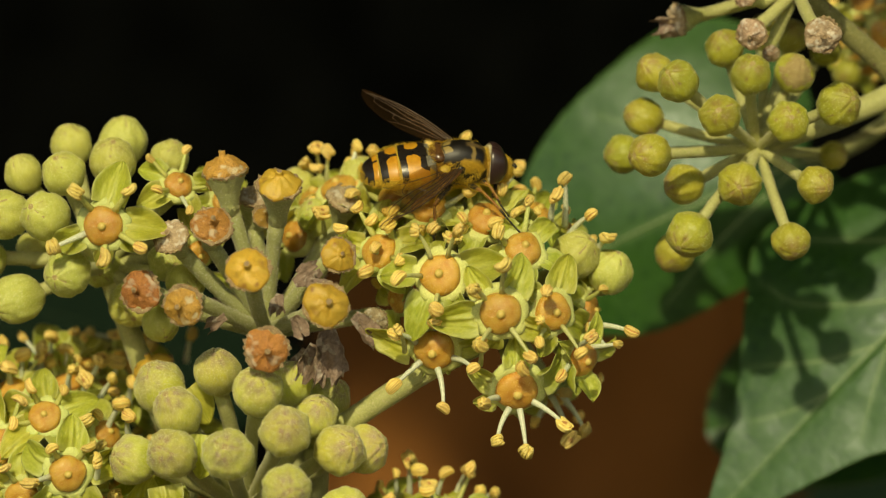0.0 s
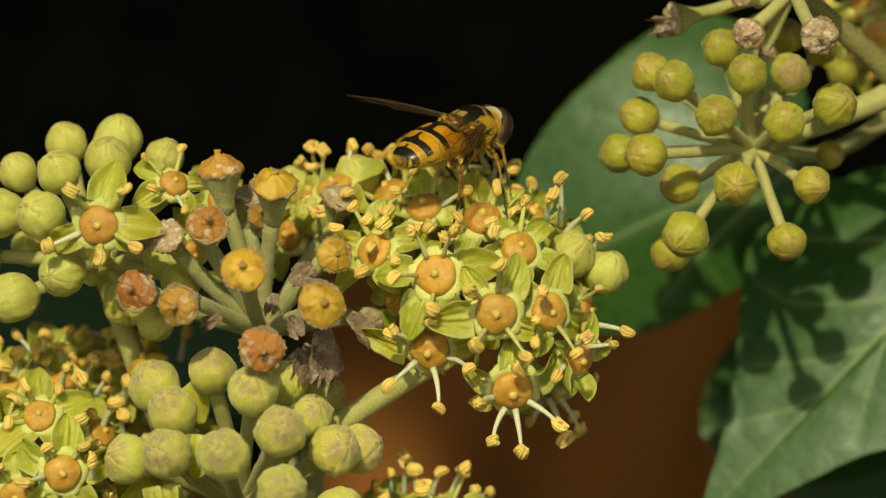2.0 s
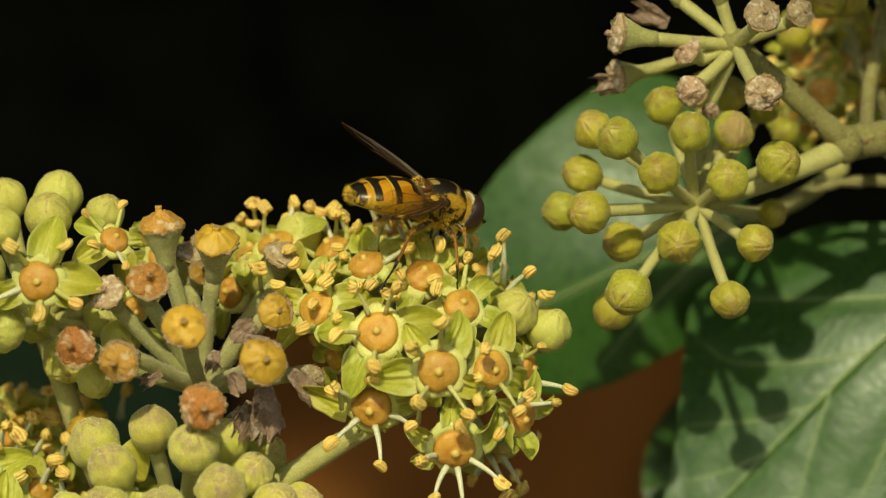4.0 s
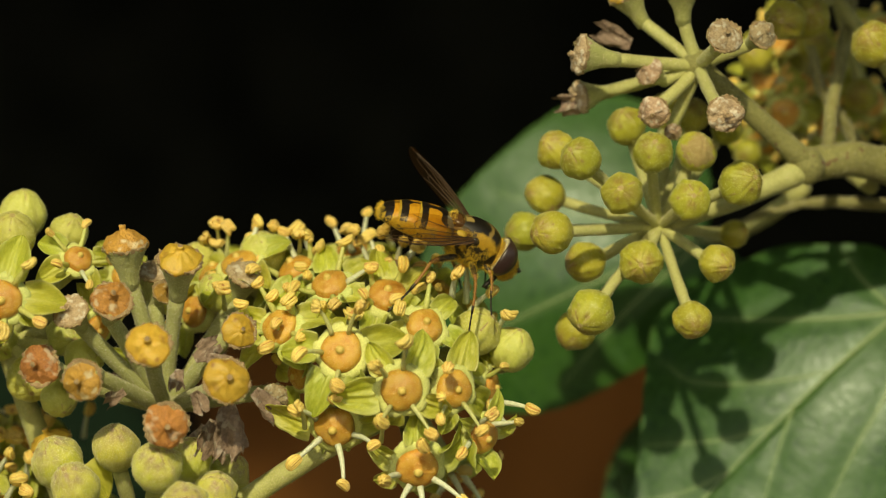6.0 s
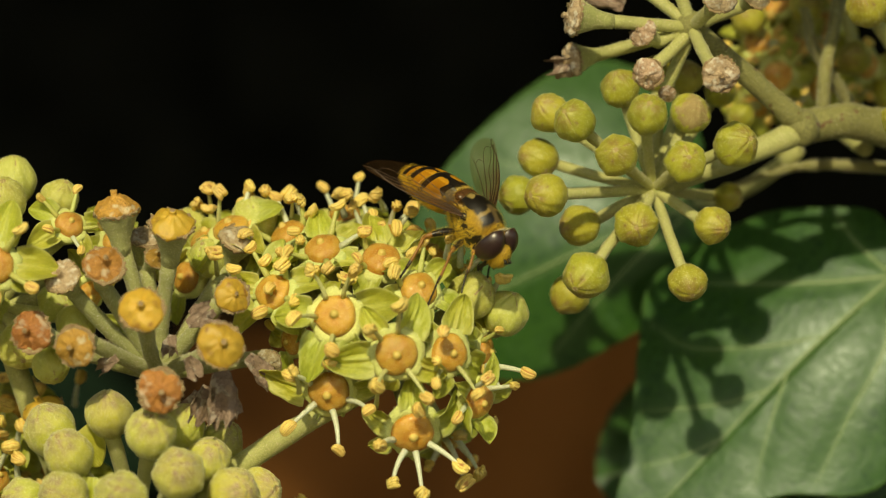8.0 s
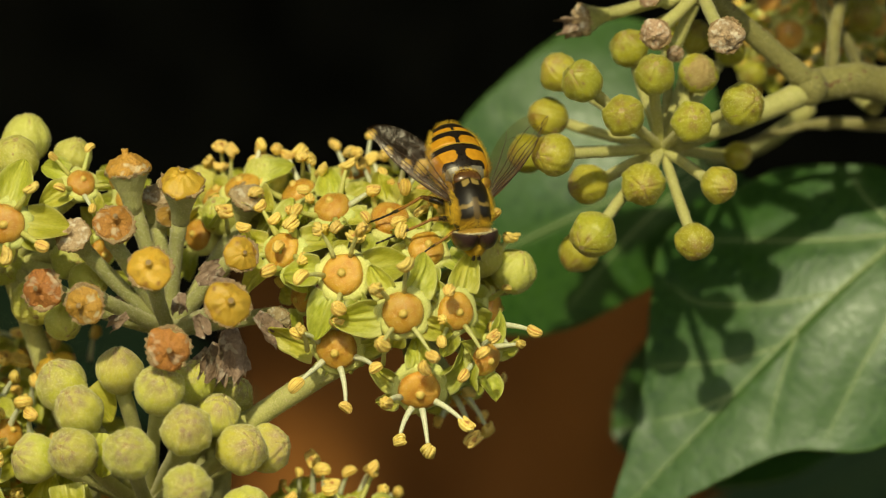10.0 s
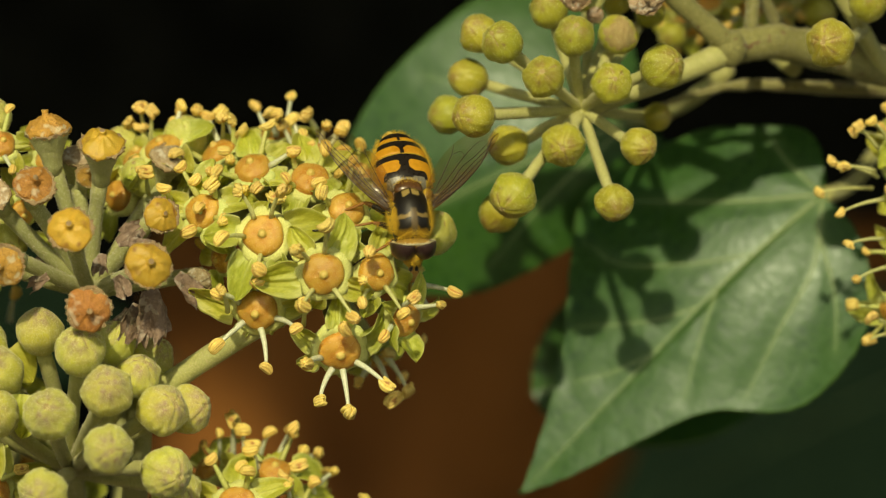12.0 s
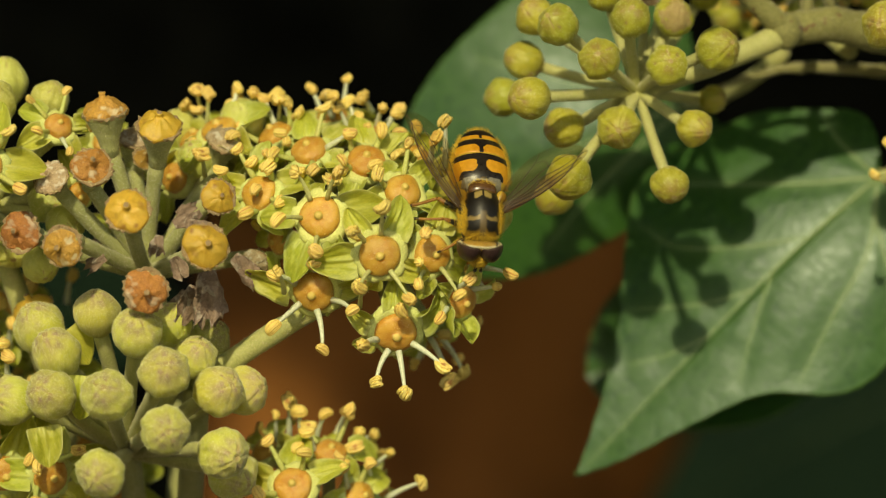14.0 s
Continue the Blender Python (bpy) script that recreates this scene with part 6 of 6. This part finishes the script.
def part_wing(fly, side):
    n, m, length = 48, 20, 8.4
    verts, faces = [], []
    for i in range(n + 1):
        s = i / n
        a, b = wing_outline(s)
        for j in range(m + 1):
            q = j / m
            y = a + (b - a) * q
            z = 0.10 * math.sin(q * 9) * (1 - s) * 0.6 + 0.12 * math.sin(3 * s) - 0.10 * q * s
            verts.append(Vector((s * length, side * -y, z)) * MM)
    for i in range(n):
        for j in range(m):
            a = i * (m + 1) + j
            faces.append((a, a + m + 1, a + m + 2, a + 1))
    me = mesh_of("wing", verts, faces, [WING])
    smoke = me.attributes.new("smoke", "FLOAT", "POINT")
    for i in range(n + 1):
        for j in range(m + 1):
            s, q = i / n, j / m
            stain = 0.85 * max(0.0, 1 - s / 0.62) * math.exp(-(q / 0.75) ** 2) + 0.30 * math.exp(-(q / 0.16) ** 2) + 0.20 * math.exp(-((s - 0.5) / 0.12) ** 2 - (q / 0.35) ** 2)
            smoke.data[i * (m + 1) + j].value = min(0.82, 0.02 + stain)
    wing = part("wing", me, fly, wing_pose(side, 38, 0.2, 0.3), "smoky brown transparent wing")

    def vein(pts, r0=0.05, r1=0.02):
        line = curve_through([(s, q) for s, q in pts], 14)
        out_pts = []
        for p in line:
            s, q = min(max(p.x, 0), 1), min(max(p.y, 0), 1)
            a, b = wing_outline(s)
            y = a + (b - a) * q
            out_pts.append(Vector((s * length, side * -y, 0.10 * math.sin(q * 9) * (1 - s) * 0.6 + 0.12 * math.sin(3 * s) - 0.10 * q * s)) * MM)
        v, f = tube(out_pts, [(r0 + (r1 - r0) * i / 14) * MM for i in range(15)], 6)
        part("vein", mesh_of("vein", v, f, [WINGVEIN]), wing)
    vein([(0, 0.2), (0.3, 0.02), (0.7, 0.02), (1, 0.4)], 0.07, 0.025)
    vein([(0, 0.3), (0.3, 0.14), (0.6, 0.10), (0.8, 0.04)], 0.05, 0.02)
    vein([(0, 0.4), (0.3, 0.22), (0.6, 0.2), (0.92, 0.12)], 0.05, 0.02)
    vein([(0.05, 0.4), (0.3, 0.30), (0.5, 0.36), (0.7, 0.28), (0.96, 0.3)], 0.04, 0.016)
    vein([(0.1, 0.5), (0.3, 0.45), (0.6, 0.52), (0.82, 0.55), (0.86, 0.3)], 0.035, 0.015)
    vein([(0.1, 0.6), (0.3, 0.65), (0.5, 0.8), (0.6, 0.97)], 0.035, 0.015)
    vein([(0.42, 0.2), (0.44, 0.35), (0.46, 0.48)], 0.028, 0.02)
    vein([(0.6, 0.52), (0.6, 0.7), (0.52, 0.8)], 0.028, 0.015)


def tilted(degrees, m):
    """The pose m, turned about its own place as the viewer sees it, its lower end to the left."""
    return Matrix.Translation(m.translation) @ Matrix.Rotation(radians(degrees), 4, "Y") @ Matrix.Translation(-m.translation) @ m


FLY_WAY = [
    (0, pose(0.00135, -0.00200, 0.00696, 39.9, -5.7, 5.7)),
    (0.5, pose(0.00135, -0.00200, 0.00688, 39.4, -5.4, 8.6)),
    (1, pose(0.00169, -0.00200, 0.00699, 39.8, -5.9, 5.7)),
    (1.5, pose(0.00256, -0.00200, 0.00723, 39.6, -5.0, 7.3)),
    (1.7, pose(0.00344, -0.00200, 0.00843, 33.4, -11.2, 14.8)),
    (1.8, pose(0.00305, -0.00200, 0.00892, 21.6, -12.1, 25.1)),
    (2, pose(0.00245, -0.00100, 0.00960, 12.0, -19.0, 41.1)),
    (2.5, pose(0.00214, -0.00100, 0.00953, 12.5, -19.0, 43.4)),
    (2.7, pose(0.00249, -0.00100, 0.00969, 13.0, -17.5, 40.7)),
    (4.8, pose(0.00745, -0.00200, 0.00766, 23.1, 15.4, 11.6)),
    (5, pose(0.00842, -0.00200, 0.00814, 21.9, 13.0, 5.8)),
    (5.5, pose(0.00885, -0.00200, 0.00748, 22.1, 19.1, 6.0)),
    (6, pose(0.01026, -0.00200, 0.00683, 22.9, 18.9, 9.6)),
    (6.5, pose(0.00955, -0.00200, 0.00684, 24.8, 17.5, 20.5)),
    (7, pose(0.00903, -0.00200, 0.00703, 25.2, 19.2, 22.4)),
    (7.5, pose(0.01030, -0.00200, 0.00628, 24.7, 21.1, 18.4)),
    (7.7, pose(0.01013, -0.00300, 0.00640, 12.4, 26.3, -25.9)),
    (8, pose(0.01092, -0.00400, 0.00547, 9.4, 32.0, -40.2)),
    (8.2, pose(0.00977, -0.00400, 0.00515, 13.6, 32.5, -40.6)),
    (10.3, pose(0.00979, -0.00600, 0.00277, 8.4, 55.7, -70.3)),
    (10.5, pose(0.01036, -0.00600, 0.00215, 9.3, 53.7, -69.3)),
    (11, pose(0.01073, -0.00700, 0.00018, 8.6, 57.8, -70.1)),
    (11.5, pose(0.01061, -0.00700, -0.00066, 9.7, 56.5, -70.8)),
    (12, pose(0.01133, -0.00700, -0.00042, 5.8, 54.5, -76.6)),
    (12.5, tilted(2, pose(0.01129, -0.00700, -0.00099, 5.4, 62.8, -77.0))),
    (13, tilted(3, pose(0.01171, -0.00700, -0.00155, 6.0, 61.3, -77.6))),
    (13.5, tilted(3, pose(0.01181, -0.00700, -0.00215, 3.2, 60.0, -80.9))),
    (14, tilted(3, pose(0.01250, -0.00700, -0.00193, 0.3, 59.1, -84.3))),
]


def motions(fly):
    """The fly's way over the umbel, and the opening and closing of its wings."""
    wings = [w for w in fly.children if w.name.startswith("wing")]
    for side, wing in zip((1, -1), wings):
        walk(wing, [(t, wing_pose(side, *(left if side > 0 else right))) for t, left, right in (
            (0, (38, 0.25, 0.14), (36, -0.10, 0.35)), (1.6, (38, 0.25, 0.14), (36, -0.10, 0.35)), (2.0, (40, 0.35, 0.1), (30, 0.0, 0.5)),
            (2.7, (40, 0.35, 0.1), (30, 0.0, 0.5)), (4.8, (44, 0.3, 0.05), (24, -0.16, 0.7)), (7.6, (44, 0.3, 0.05), (24, -0.16, 0.7)),
            (8.2, (40, 0.2, 0.3), (34, 0.15, 0.4)), (10.3, (45, 0.15, 0.4), (40, 0.15, 0.4)), (11.7, (46, 0.12, 0.4), (40, 0.15, 0.4)), (12.4, (47, 0.12, 0.4), (33, 0.25, 0.95)), (14, (52, 0.12, 0.4), (33, 0.25, 0.95)))])
    walk(fly, FLY_WAY)
    head = [c for c in fly.children if c.name.startswith("head")][0]
    walk(head, [(t, head_pose(*h)) for t, h in ((0, (-0.40, 0.12)), (1.6, (-0.40, 0.12)), (2.0, (0.0, 0.38)), (2.7, (0.0, 0.38)), (4.8, (-0.15, 0.22)), (7.5, (-0.15, 0.22)),
                                                (7.9, (0.0, 0.35)), (8.2, (0.0, 0.35)), (10.3, (0.0, 0.72)), (14, (0.0, 0.72)))])
    # the near legs: where each toe points from its hip, as right, up and away
    reach = {
        "foreleg": [(0, (0.62, -0.75, -0.2)), (1.6, (0.62, -0.75, -0.2)), (2.0, (0.35, -0.9, -0.25)), (2.7, (0.35, -0.9, -0.25)), (4.8, (0.12, -0.97, -0.2)), (7.5, (0.2, -0.95, -0.2)),
                    (7.9, (-0.25, -0.9, -0.3)), (8.2, (-0.3, -0.9, -0.3)), (10.3, (-0.85, -0.5, 0.0)), (14, (-0.85, -0.45, 0.0))],
        "midleg": [(0, (0.72, -0.65, -0.25)), (1.6, (0.72, -0.65, -0.25)), (2.0, (0.3, -0.9, -0.3)), (2.7, (0.3, -0.9, -0.3)), (4.8, (0.02, -0.98, -0.2)), (7.5, (-0.1, -0.97, -0.2)),
                   (7.9, (-0.45, -0.85, -0.2)), (8.2, (-0.5, -0.82, -0.2)), (10.3, (-0.95, -0.2, 0.0)), (11.5, (-0.97, -0.05, 0.0)), (14, (-0.98, 0.12, 0.0))],
        "hindleg": [(0, (-0.25, -0.95, -0.15)), (1.6, (-0.25, -0.95, -0.15)), (2.0, (-0.25, -0.95, -0.1)), (2.7, (-0.25, -0.95, -0.1)), (4.8, (-0.75, -0.63, -0.2)), (7.5, (-0.8, -0.6, -0.2)),
                    (7.9, (-0.7, -0.65, -0.1)), (8.2, (-0.7, -0.65, -0.1)), (10.3, (-0.93, -0.1, 0.3)), (14, (-0.95, 0.05, 0.25))]}
    turns = [(t, m.to_quaternion()) for t, m in FLY_WAY]
    tucked = [(0, (0.1, -0.5, 0.85)), (8.2, (0.1, -0.5, 0.85)), (10.3, (-0.1, 0.1, 0.98)), (14, (-0.1, 0.1, 0.98))]
    for name, side, rows in [(k, -1, v) for k, v in reach.items()] + [(k, 1, tucked) for k in reach]:
        leg = [c for c in fly.children if c.name.startswith(name)][0 if side > 0 else 1]
        hip, pts = LEGS[name]
        rest = Vector((pts[2][0], side * pts[2][1], pts[2][2]))
        keyed = []
        for t, q in turns:
            k = max(i for i, r in enumerate(rows) if r[0] <= t + 1e-6)
            (t0, a), (t1, b) = rows[k], rows[min(k + 1, len(rows) - 1)]
            w = (t - t0) / (t1 - t0) if t1 > t0 else 0.0
            toe = q.inverted() @ way(*(a[i] + (b[i] - a[i]) * w for i in range(3)))
            keyed.append((t, Matrix.LocRotScale(Vector((hip[0], side * hip[1], hip[2])) * MM, rest.rotation_difference(toe), None)))
        walk(leg, keyed)


setting()
fence_board()
leaves()
main_umbel()
spent_umbel()
left_umbel()
lower_bud_umbel()
lower_left_umbel()
bottom_umbel()
bud_umbel()
top_spent_umbel()
branches()
right_buds()
back_flowers()
right_flowers()
main_stem()
hover = hoverfly()
motions(hover)
